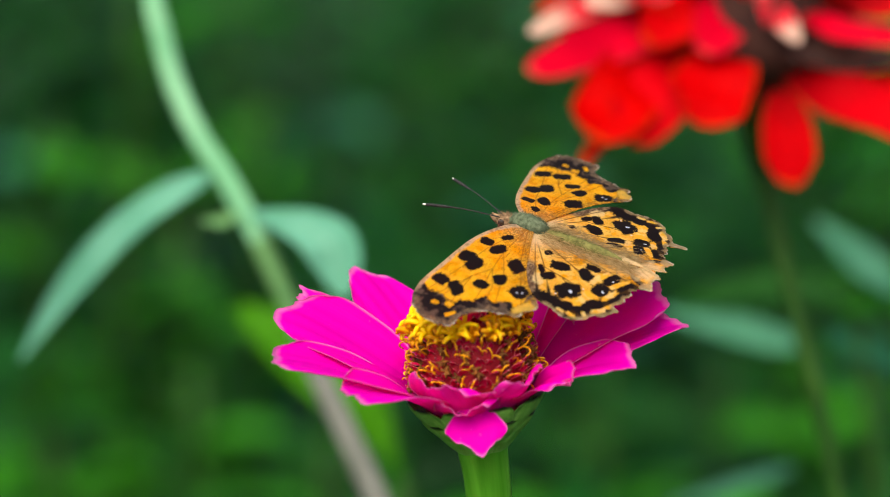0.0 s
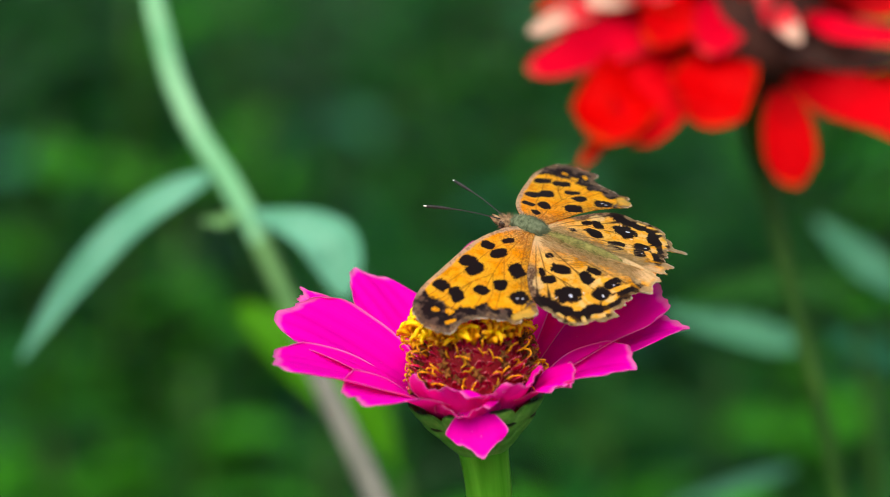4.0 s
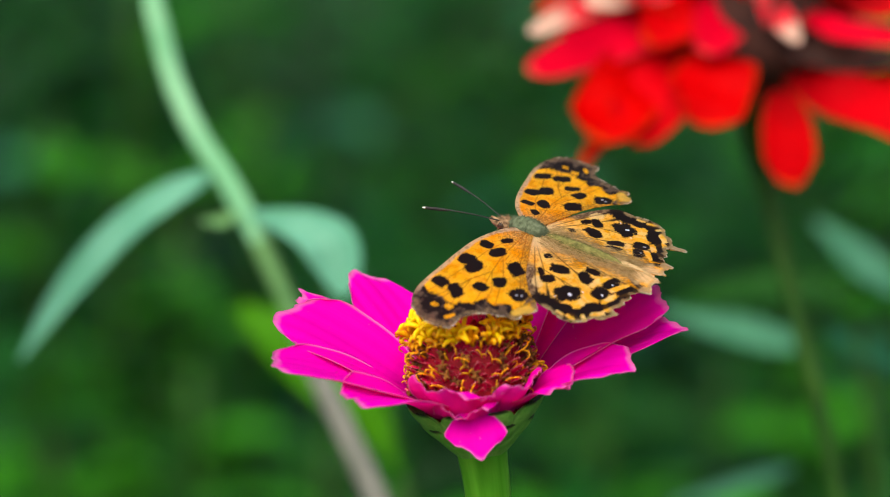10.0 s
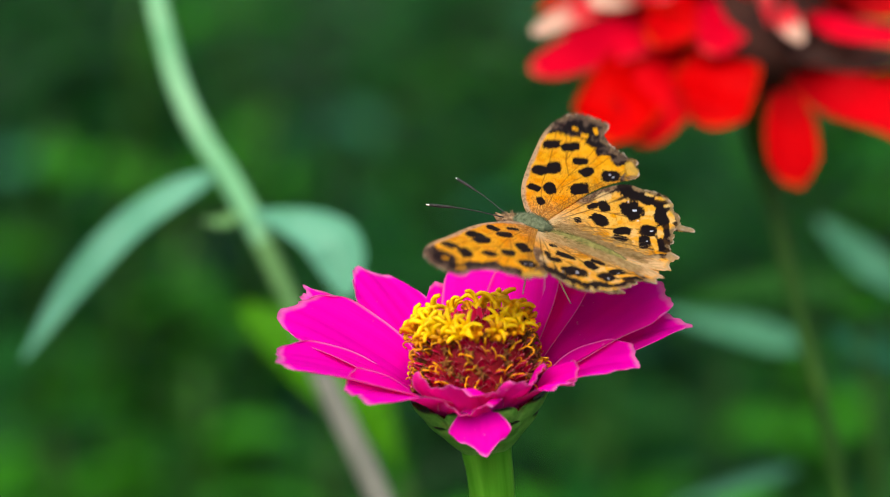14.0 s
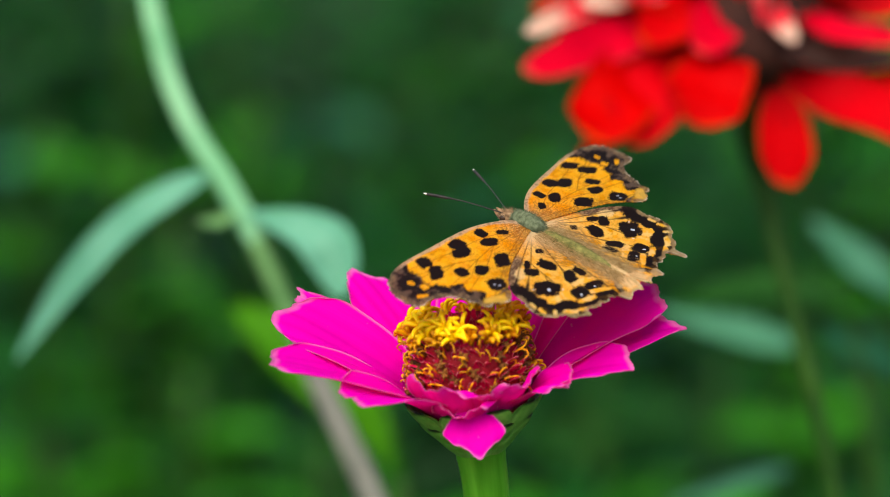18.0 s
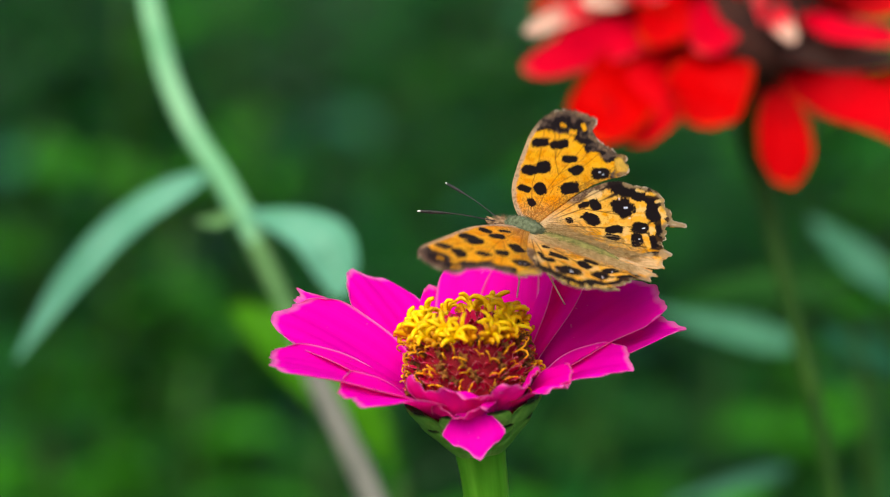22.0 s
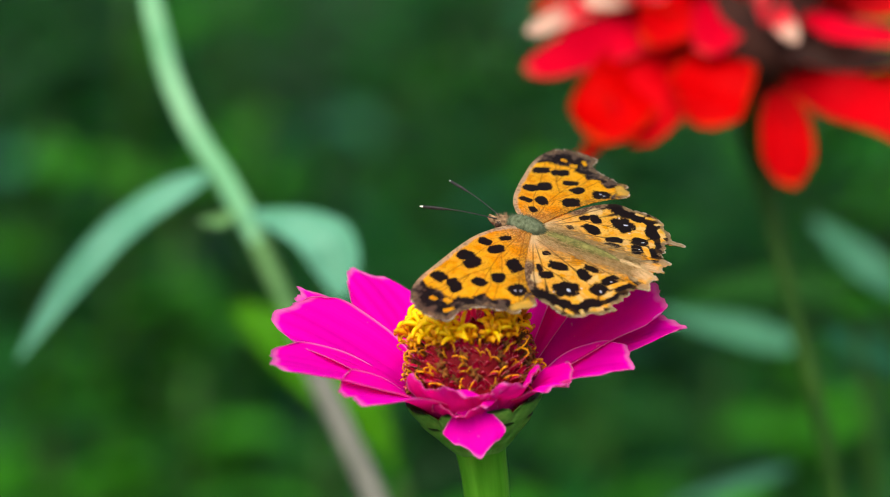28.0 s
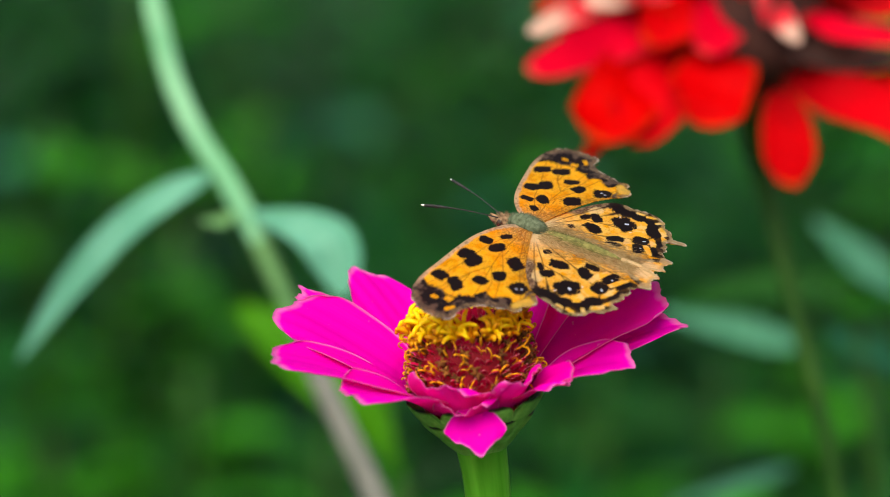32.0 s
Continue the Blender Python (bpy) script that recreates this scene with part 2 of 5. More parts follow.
def tube(path, radii, seg=8):
    """Verts and faces of a round rod along a path, closed at both ends."""
    p = np.asarray(path, float)
    r = np.interp(np.linspace(0, 1, len(p)), np.linspace(0, 1, len(radii)), radii)
    tang = np.gradient(p, axis=0)
    verts = []
    side = Vector((0.31, 0.87, 0.38))
    for c, t, k in zip(p, tang, r):
        t = Vector(t).normalized()
        side = (side - t * side.dot(t)).normalized()
        other = t.cross(side)
        for a in range(seg):
            w = 2 * math.pi * a / seg
            verts.append(tuple(Vector(c) + (side * math.cos(w) + other * math.sin(w)) * k))
    n = len(p)
    faces = [[i * seg + a, i * seg + (a + 1) % seg, (i + 1) * seg + (a + 1) % seg, (i + 1) * seg + a] for i in range(n - 1) for a in range(seg)]
    faces.append(list(range(seg))[::-1])
    faces.append([(n - 1) * seg + a for a in range(seg)])
    return verts, faces


def lathe(profile, seg=48, wobble=0.0):
    """A body turned about z from (radius, height) steps."""
    verts, faces = [], []
    for k, (r, z) in enumerate(profile):
        for a in range(seg):
            w = 2 * math.pi * a / seg
            rr = r * (1 + wobble * noise.noise((math.cos(w) * 2, math.sin(w) * 2, k * 0.5)))
            verts.append((rr * math.cos(w), rr * math.sin(w), z))
    n = len(profile)
    faces = [[i * seg + a, i * seg + (a + 1) % seg, (i + 1) * seg + (a + 1) % seg, (i + 1) * seg + a] for i in range(n - 1) for a in range(seg)]
    faces.append(list(range(seg))[::-1])
    faces.append([(n - 1) * seg + a for a in range(seg)])
    return verts, faces


def joined(pieces):
    verts, faces = [], []
    for v, f in pieces:
        k = len(verts)
        verts += [tuple(x) for x in v]
        faces += [[i + k for i in q] for q in f]
    return verts, faces


def petal_mesh(length, width, lift0, lift1, radius, seed, cup=0.18, twist=0.0, waves=0.5, notch=0.045, power=1.0, point=0.0, taper=0.0):
    """A ray petal that starts at the given radius on +x; angles in degrees, lengths in millimetres."""
    rng = np.random.RandomState(seed)
    ph = rng.rand(6) * 6.28

    def fn(u, v):
        steps = np.linspace(0, 1, 60)
        lift = np.radians(lift0 + (lift1 - lift0) * steps ** power)
        run = np.concatenate([[0], np.cumsum(np.cos(lift[:-1]) / 59)])
        rise = np.concatenate([[0], np.cumsum(np.sin(lift[:-1]) / 59)])
        end = 1 - notch * (0.5 + 0.5 * np.cos(v * 5.5 + ph[0])) * np.clip(1 - v * v, 0, 1) - 0.21 * np.abs(v) ** 2.8 - point * np.abs(v - 0.15) + 0.013 * np.sin(v * 13 + ph[1]) * np.sin(v * 7 + ph[5]) + 0.002 * np.sin(v * 43 + ph[2])
        uu = np.clip(u * end, 0, 1)
        half = width * 0.5 * (0.34 + 0.66 * np.sin(np.clip(u, 0, 1) ** 0.75 * 2.05) ** 1.0) * np.where(u > 0.8, np.sqrt(np.clip(1 - (np.clip(u - 0.8, 0, 1) / 0.31) ** 2.6, 0, 1)), 1)
        half = half * (np.clip(u, 0, 1) ** taper if taper else 1.0)
        lf = np.interp(uu, steps, lift)
        r = radius + length * np.interp(uu, steps, run)
        z = length * np.interp(uu, steps, rise)
        roll = np.radians(twist) * u
        dy = half * v * np.cos(roll)
        dn = half * v * np.sin(roll) + cup * half * v * v + waves * (0.30 * np.sin(v * 5 + ph[2] + u * 3) * u + 0.34 * np.sin(u * 9 + ph[3]) * v * u + 0.10 * np.sin(v * 16 + ph[4]) * (0.3 + u))
        x = r - dn * np.sin(lf)
        return np.stack([x, dy, z + dn * np.cos(lf)], 2) * MM

    return sheet(fn, 34, 31, 0.28 * MM)


def leaf_mesh(length, width, lift0, lift1, fold, seed, nu=18, nv=9):
    """A pointed leaf from the origin along +x, folded along its midrib; millimetres and degrees."""
    rng = np.random.RandomState(seed)
    ph = rng.rand(4) * 6.28

    def fn(u, v):
        steps = np.linspace(0, 1, 40)
        lift = np.radians(lift0 + (lift1 - lift0) * steps)
        run = np.concatenate([[0], np.cumsum(np.cos(lift[:-1]) / 39)])
        rise = np.concatenate([[0], np.cumsum(np.sin(lift[:-1]) / 39)])
        half = width * 0.5 * np.sin(np.clip(u, 0, 1) ** 0.72 * math.pi) ** 0.8 + 0.02 * width
        lf = np.interp(u, steps, lift)
        dn = half * np.abs(v) * math.sin(radians(fold)) + 0.03 * width * np.sin(u * 8 + ph[0]) * v + 0.02 * width * np.sin(u * 15 + ph[1])
        x = length * np.interp(u, steps, run) - dn * np.sin(lf)
        return np.stack([x, half * v * math.cos(radians(fold)), length * np.interp(u, steps, rise) + dn * np.cos(lf)], 2) * MM

    return sheet(fn, nu, nv, 0.4 * MM)


# ---- the ground ----
def build_ground():
    n = 40
    s = np.linspace(-1, 1, n)
    s = np.sign(s) * np.abs(s) ** 4 * 600
    x, y = np.meshgrid(s, s, indexing="ij")
    z = np.zeros_like(x)
    ob = mesh_part("ground", np.stack([x, y, z], 2).reshape(-1, 3), grid_faces(n, n), SOIL)
    tagged(ob, "dark damp garden soil under the flower bed", "ground", kind="structure")


build_ground()


# ---- the pink zinnia ----
FLOWER = pose(*site(4.95, -23.3, 0), 0, -6.5, 0)


def floret_mesh(seed, lobes=5, tall=2.6, spread=1.5):
    """A tubular disc floret with curled lobes."""
    rng = random.Random(seed)
    bits = [tube([(0, 0, 0), (0, 0, tall * 0.5), (0, 0, tall)], [0.35, 0.5, 0.75], 7)]
    for k in range(lobes):
        w = 2 * math.pi * (k + rng.uniform(-0.2, 0.2)) / lobes
        s = spread * rng.uniform(0.85, 1.25)
        drop = rng.uniform(-0.7, 0.4)
        c, d = math.cos(w), math.sin(w)
        bits.append(tube(smooth_path([(c * 0.5, d * 0.5, tall - 0.2), (c * 0.7, d * 0.7, tall + 0.6), (c * s * 0.80, d * s * 0.80, tall + 1.35), (c * s * 1.15, d * s * 1.15, tall + 1.2 + drop)], 8), [0.32, 0.43, 0.40, 0.24], 6))
    v, f = joined(bits)
    return np.array(v) * MM, f


def style_mesh(seed):
    """An old style: a thread that splits into two curled arms."""
    rng = random.Random(seed)
    bits = [tube(smooth_path([(0, 0, 0), (0.05, 0, 0.8), (0.0, 0.05, 1.5)], 4), [0.15, 0.14], 5)]
    for s in (-1, 1):
        k = rng.uniform(0.4, 0.85)
        bits.append(tube(smooth_path([(0, 0, 1.4), (0.15, s * 0.6 * k, 2.2), (0.3, s * 1.4 * k, 2.3), (0.35, s * 1.8 * k, 1.55)], 9), [0.13, 0.13, 0.10], 5))
    v, f = joined(bits)
    return np.array(v) * MM, f


def withered_mesh(seed):
    rng = random.Random(seed)
    bits = [tube(smooth_path([(0, 0, 0), (rng.uniform(-.2, .2), 0.1, 0.9), (rng.uniform(-.4, .4), rng.uniform(-.3, .3), 1.7)], 5), [0.32, 0.42, 0.5], 6)]
    for k in range(4):
        w = k * 1.57 + rng.random()
        bits.append(tube(smooth_path([(0, 0, 1.4), (0.5 * math.cos(w), 0.5 * math.sin(w), 2.0), (0.95 * math.cos(w), 0.95 * math.sin(w), 1.7 + rng.uniform(-.3, .4))], 5), [0.28, 0.22, 0.1], 5))
    v, f = joined(bits)
    return np.array(v) * MM, f


def scale_blade(seed, length=2.7, width=1.3):
    rng = np.random.RandomState(seed)

    def fn(u, v):
        half = width * 0.5 * np.sin(np.clip(0.25 + u * 0.75, 0, 1) * math.pi) ** 0.7 + 0.05
        return np.stack([0.35 * u * u * length + 0.2 * v * v, half * v, length * u + 0.1 * np.sin(v * 9 + rng.rand() * 6) * u], 2) * MM
    return sheet(fn, 7, 5, 0.15 * MM)


def spread_round(parent, name, meshes, n, radius, height, tilt, seed, jitter=0.25, turn_free=False):
    """n pieces in a ring round the disc: they lean outwards by tilt degrees."""
    rng = random.Random(seed)
    for k in range(n):
        w = 2 * math.pi * (k + rng.uniform(-0.3, 0.3)) / n
        r = radius * 0.94 + rng.gauss(0, jitter)
        z = height + rng.gauss(0, jitter)
        m = Matrix.Rotation(w, 4, "Z") @ pose(r * MM, 0, z * MM, rng.gauss(0, 9), tilt + rng.gauss(0, 9), 0)
        m = m @ Matrix.Rotation(rng.uniform(0, 6.28) if turn_free else rng.gauss(0, 0.3), 4, "Z") @ Matrix.Diagonal((*[rng.uniform(0.85, 1.15)] * 3, 1))
        share(name, rng.choice(meshes), parent, m)


def stock(name, made, mats):
    """A mesh kept for sharing, with no object of its own."""
    me = bpy.data.meshes.new(name)
    me.from_pydata([tuple(map(float, v)) for v in made[0]], [], made[1])
    for m in (mats if isinstance(mats, (list, tuple)) else [mats]):
        me.materials.append(m)
    me.polygons.foreach_set("use_smooth", np.ones(len(me.polygons), bool))
    if len(made) > 2:
        a = me.attributes.new("along", "FLOAT_VECTOR", "POINT")
        a.data.foreach_set("vector", np.asarray(made[2], np.float32).ravel())
        if len(me.materials) > 1:
            me.polygons.foreach_set("material_index", np.asarray(made[3], np.int32))
    return me


def build_pink_zinnia():
    root = empty("zinnia", FLOWER)
    tagged(root, "magenta-pink zinnia with a yellow-ringed disc on a green stem", "flower")
    # stem, from the calyx to the soil
    foot = FLOWER.inverted() @ Vector((0.0085, 0.012, 0.0))
    bow = FLOWER.inverted() @ (FLOWER.translation + Vector((0.0019, 0.0, -0.016)))
    low = FLOWER.inverted() @ (FLOWER.translation + Vector((0.0024, 0.002, -0.12)))
    v, f = tube(smooth_path([(0, 0, -0.004), (0, 0, -0.008), bow, low, foot], 60), [0.0048, 0.0042, 0.0038, 0.0036, 0.0036, 0.0038, 0.0045], 20)
    mesh_part("stem", v, f, GREEN_STEM, root)
    # receptacle
    v, f = lathe([(3.6, -8.0), (4.9, -6.4), (6.6, -4.2), (8.0, -2.2), (8.5, 0.2), (8.8, 3), (8.7, 6), (8.2, 9.6), (7.2, 12.0), (5.4, 13.0), (3.4, 12.2), (1.2, 11.8)], 48, 0.03)
    mesh_part("disc", np.array(v) * MM, f, DISC, root)
    # bracts of the calyx in three overlapping rows
    for row, (n, z, r, lean, ln, wd) in enumerate(((8, -8.4, 3.4, 42, 5.4, 5.4), (9, -6.6, 4.8, 46, 6.0, 6.2), (10, -4.6, 6.8, 38, 6.6, 7.0))):
        def fn(u, v, ln=ln, wd=wd, r=r):
            half = wd * 0.5 * np.sqrt(np.clip(1 - (u * 0.98) ** 3.2, 0, 1)) * (0.75 + 0.35 * u)
            return np.stack([-(half * v) ** 2 / (2 * r) + 0.25 * np.sin(u * 3), half * v, ln * u], 2) * MM
        made = sheet(fn, 9, 9, 0.5 * MM)
        me = stock("bract", made, [BRACT, BRACT])
        for k in range(n):
            w = 2 * math.pi * (k + 0.5 * row) / n
            share("bract", me, root, Matrix.Rotation(w, 4, "Z") @ pose(r * MM, 0, z * MM, 0, lean, 0))
    # ray petals: azimuth, length, width, lift at claw, lift at tip, height, twist, cup
    petals = [
        (167, 28, 17.5, 41, 27, 0.2, -16, 0.22), (199, 28, 16.0, 37, 16, -0.2, -12, 0.2), (125, 28.5, 13.2, 43, 30, 0.5, 10, 0.1),
        (141, 24, 12.0, 37, 28, -1.0, 6, 0.15), (150, 29.8, 5.0, 43, 32, -0.9, -30, 0.3), (100, 21.5, 10.0, 50, 40, -0.6, 6, 0.2),
        (77, 27, 17, 56, 42, 0.3, 0, 0.12), (59, 27.5, 13, 54, 42, -0.2, 0, 0.3),
        (43, 27.5, 12, 48, 36, 0.2, 8, 0.25), (21, 28.4, 21, 32, 15, 0.2, 14, 0.2), (10, 28.2, 14, 26, 3, -0.4, 10, 0.2)]
    petals += [
        (-17, 19.8, 12, 33, -2, -0.6, 18, 0.3), (-38, 12.8, 9, 42, 4, -1.0, 20, 0.35), (-57, 11.4, 10.5, 50, 26, -1.4, 20, 0.35), (-83, 9.6, 12.0, 56, 30, -1.9, 10, 0.4),
        (-112, 11.0, 13.5, 54, 36, -1.6, -12, 0.25), (-136, 20.5, 13.0, 43, 2, -1.2, -18, 0.3), (-97, 8.4, 10.5, 50, 8, -2.4, 6, 0.35), (-92, 11.2, 11.2, -14, -60, 2.4, 0, -0.12)]
    for k, (az, ln, wd, l0, l1, dz, tw, cup) in enumerate(petals):
        made = petal_mesh(ln, wd, l0, l1, 7.6, 40 + k, cup=cup, twist=tw, power=0.4 if az == -92 else 1.0, waves=0.5 if az == -92 else 1.7 if -130 < az < -30 else 0.9, notch=0.12 if az == -92 else 0.045, point=0.16 if az == -92 else 0.42 if az == -83 else 0.0, taper=0.8 if az == -92 else 0.0)
        ob = mesh_part("petal", made[0], made[1], [PINK_SHADED if az == 141 else PINK, PINK_UNDER], root, along=made[2], slots=made[3])
        ob.matrix_basis = pose(0, 0, dz * MM, 0, 0, az)
    # the disc: pale tips, withered florets, styles and the ring of open yellow florets
    reds = [stock("chaff", scale_blade(k), SCALE_RED) for k in range(3)]
    old = [stock("withered_floret", withered_mesh(k), WITHERED) for k in range(4)]
    hooks = [stock("style", style_mesh(k), STYLE) for k in range(4)]
    golds = [stock("disc_floret", floret_mesh(k + 9, 5, 2.0, 1.4), GOLD) for k in range(3)]
    yellows = [stock("disc_floret", floret_mesh(k, 5, 2.3, 2.3), YELLOW) for k in range(4)]
    for row, (n, r, z, t) in enumerate(((34, 8.7, 3.0, 70), (40, 8.7, 4.4, 66), (40, 8.6, 5.8, 62), (38, 8.4, 7.2, 56), (36, 8.1, 8.6, 50), (32, 7.8, 10.0, 44))):
        spread_round(root, "chaff", reds, n, r, z - 0.6, t - 34, 70 + row)
        spread_round(root, "withered_floret", old, n // 3, r + 0.3, z + 0.4, t, 80 + row, turn_free=True)
    for row, (n, r, z, t) in enumerate(((11, 9.2, 3.2, 68), (12, 9.4, 4.6, 64), (11, 9.3, 6.0, 60), (12, 9.1, 7.4, 56), (15, 8.9, 8.6, 52), (18, 8.5, 9.8, 46))):
        spread_round(root, "style", hooks, n, r, z, t, 90 + row, 0.4, True)
    spread_round(root, "disc_floret", golds, 12, 7.4, 10.2, 52, 101, 0.3, True)
    spread_round(root, "disc_floret", yellows, 10, 7.2, 10.4, 46, 107, 0.3, True)
    spread_round(root, "disc_floret", yellows, 13, 6.4, 11.5, 30, 102, 0.3, True)
    spread_round(root, "chaff", reds, 16, 3.9, 11.4, 8, 104)
    spread_round(root, "chaff", reds, 9, 1.9, 11.0, 4, 105)
    return root


def bract_material():
    """Green bract with a dark brown rim."""
    m, nt, b = shader("bract", 0.45, 0.1)
    at = leaf_coords(nt)
    n = noise_of(nt, coords(nt), 500, 4)
    c = ramp(nt, n, [(0.35, (0.16, 0.44, 0.04)), (0.65, (0.34, 0.66, 0.12))])
    c = blend(nt, ramp(nt, split_x(nt, at), [(0.90, (0, 0, 0)), (0.98, (1, 1, 1))]), c, (0.018, 0.016, 0.008))
    colour(nt, b, c)
    bump(nt, b, n, 0.0003, 0.5)
    return m


BRACT = bract_material()
zinnia = build_pink_zinnia()


# ---- the butterfly ----
def value_noise(x, y, seed=0):
    """Smooth random values in 0..1 over the plane, for arrays."""
    def rnd(i, j):
        h = np.sin(i * 127.1 + j * 311.7 + seed * 74.7) * 43758.5453
        return h - np.floor(h)
    i, j = np.floor(x), np.floor(y)
    a, b = x - i, y - j
    a, b = a * a * (3 - 2 * a), b * b * (3 - 2 * b)
    return (rnd(i, j) * (1 - a) + rnd(i + 1, j) * a) * (1 - b) + (rnd(i, j + 1) * (1 - a) + rnd(i + 1, j + 1) * a) * b


def fractal(x, y, seed=0):
    return (value_noise(x, y, seed) + 0.5 * value_noise(x * 2.1, y * 2.1, seed + 5) + 0.25 * value_noise(x * 4.3, y * 4.3, seed + 9)) / 1.75


def soft_step(x, a, b):
    t = np.clip((x - a) / (b - a), 0, 1)
    return t * t * (3 - 2 * t)


def mixc(c, d, k):
    return c + (np.array(d) - c) * np.clip(k, 0, 1)[:, None]


def ellipse(p, q, spot, wob=0.0):
    """1 inside a spot (along the body, out along the wing, two radii, angle), 0 outside, with a soft rim."""
    x, y, r1, r2, a = spot
    r1, r2 = r1 * 1.04, r2 * 1.04
    a = radians(a)
    u, v = (p - x) * math.cos(a) + (q - y) * math.sin(a), -(p - x) * math.sin(a) + (q - y) * math.cos(a)
    return 1 - soft_step((np.abs(u / r1) ** 3 + np.abs(v / r2) ** 3) ** (1 / 3) + wob, 0.90, 1.08)


def near_path(p, q, points):
    """Distance of each place to a broken line."""
    best = np.full(p.shape, 1e9)
    for (x0, y0), (x1, y1) in zip(points, points[1:]):
        dx, dy = x1 - x0, y1 - y0
        t = np.clip(((p - x0) * dx + (q - y0) * dy) / (dx * dx + dy * dy + 1e-9), 0, 1)
        best = np.minimum(best, np.hypot(p - x0 - t * dx, q - y0 - t * dy))
    return best


# outlines in millimetres: (forward along the body, outward from the hinge)
FORE_COSTA = [(0.2, 0.3), (2.9, 1.4), (4.9, 3.6), (6.4, 6.2), (7.9, 11.3), (8.8, 15.5), (9.4, 19.3), (9.2, 21.9)]
FORE_OUTER = [(8.6, 23.8), (7.6, 25.3), (6.2, 26.2), (4.4, 26.6), (2.4, 26.5), (0.9, 26.2), (0.5, 25.2), (0.45, 23.7), (-0.5, 22.4), (-1.7, 21.4), (-3.1, 20.8), (-4.3, 20.6), (-5.5, 20.0), (-6.9, 20.1), (-7.5, 19.4), (-7.6, 18.6), (-8.4, 17.9), (-8.9, 17.0), (-8.9, 16.1), (-8.4, 15.3)]
FORE_INNER = [(-6.9, 14.2), (-5.2, 12.2), (-3.6, 9.6), (-2.4, 6.4), (-1.2, 3.2), (-0.4, 0.8)]
HIND_COSTA = [(0.2, 0.2), (-0.6, 2.4), (-2.2, 6.6), (-4.2, 10.8), (-5.8, 12.9), (-7.5, 14.4)]
HIND_OUTER = [(-9.3, 15.0), (-10.6, 15.1), (-11.6, 15.5), (-13.1, 15.8), (-14.6, 15.4), (-16.2, 14.4), (-16.9, 13.2), (-17.9, 12.7), (-18.9, 11.7), (-18.9, 11.2), (-19.9, 11.1), (-21.3, 11.15), (-21.8, 10.7), (-21.3, 10.3), (-19.8, 10.3), (-18.7, 9.8), (-18.8, 9.0), (-19.6, 8.1), (-19.4, 7.4), (-20.0, 6.6), (-19.6, 5.7), (-20.2, 5.0), (-20.4, 4.3), (-21.3, 4.2), (-22.2, 4.1), (-21.9, 3.2), (-21.5, 2.4), (-21.6, 1.6), (-22.2, 0.9), (-21.4, 0.3)]
HIND_INNER = [(-19.4, -0.3), (-15.0, -0.9), (-10.0, -0.9), (-5.0, -0.5), (-1.5, -0.2)]

ORANGE, AMBER, BLACK = (0.78, 0.31, 0.0), (0.90, 0.45, 0.006), (0.012, 0.008, 0.009)


FORE_VEINS = [[(0.5, 1), (1.2, 8), (1.0, 12), (3.0, 15), (6.4, 22)], [(1.2, 8), (-1.2, 12.5), (-3.6, 21)], [(1.0, 12), (0.2, 18), (0.2, 23)], [(1.0, 12), (-1, 16), (-1.6, 22)], [(0.3, 1.5), (-2.0, 8.5), (-6.8, 17.6)], [(3, 15), (3.2, 20), (3, 26)], [(0.8, 1.5), (3.9, 8.5), (5.0, 13), (8.2, 22.5)], [(3.0, 15), (5.0, 21), (5.4, 26.6)]]
HIND_VEINS = [[(-1, 1.5), (-5.5, 7.2), (-9, 12.4), (-13, 15.5)], [(-5.5, 7.2), (-12, 8.6), (-19, 11.6)], [(-1.5, 1.5), (-9, 4.6), (-19.5, 7.6)], [(-3, 1.5), (-12, 2.7), (-20, 4.2)], [(-9, 8), (-14, 12), (-17, 14)], [(-9, 4.6), (-14, 7.2), (-19.2, 9.6)], [(-1, 1.5), (-4.6, 8.6), (-8, 14.4)]]


FORE_SPOTS = ((2.2, 4.7, 1.05, 0.62, 43), (4.6, 7.0, 1.1, 0.8, 5), (2.2, 7.9, 1.45, 1.05, 41), (5.6, 11.3, 1.45, 1.25, 176), (3.9, 12.5, 1.6, 1.3, 52), (0.9, 15.9, 1.32, 0.97, 168), (-1.2, 13.9, 1.24, 1.2, 118), (-2.0, 9.9, 1.65, 1.26, 145), (-5.05, 14.8, 1.5, 1.4, 158), (3.85, 18.4, 1.65, 1.1, 142), (6.9, 17.7, 1.5, 1.15, 158))
FORE_LIGHTS = ((3.2, 21.9, 0.66, 0.62, 163), (5.2, 22.7, 0.62, 0.45, 173), (2.1, 23.8, 0.83, 0.4, 47), (-7.2, 17.6, 1.4, 0.8, 48), (-6.4, 18.6, 0.7, 0.5, 20))
HIND_SPOTS = ((-11.1, 10.1, 2.1, 1.9, 29), (-6.9, 8.7, 1.2, 0.9, 45), (-7.5, 5.8, 1.75, 1.1, 11), (-4.6, 4.0, 0.7, 0.6, 41), (-11.9, 5.4, 1.5, 1.0, 141), (-12.2, 3.7, 1.2, 0.8, 177), (-15.4, 7.4, 1.5, 1.35, 172), (-15.9, 4.7, 1.55, 1.1, 49), (-15.5, 11.4, 2.4, 1.25, 53), (-18.4, 8.1, 1.7, 0.62, 58), (-18.4, 5.3, 1.4, 0.72, 51), (-19.3, 2.9, 1.9, 0.5, 150), (-12.6, 13.0, 1.9, 0.95, 8), (-14.4, 13.2, 1.4, 0.75, 150), (-10.4, 13.5, 3.0, 0.95, 171), (-5.3, 7.9, 1.1, 0.5, 130))
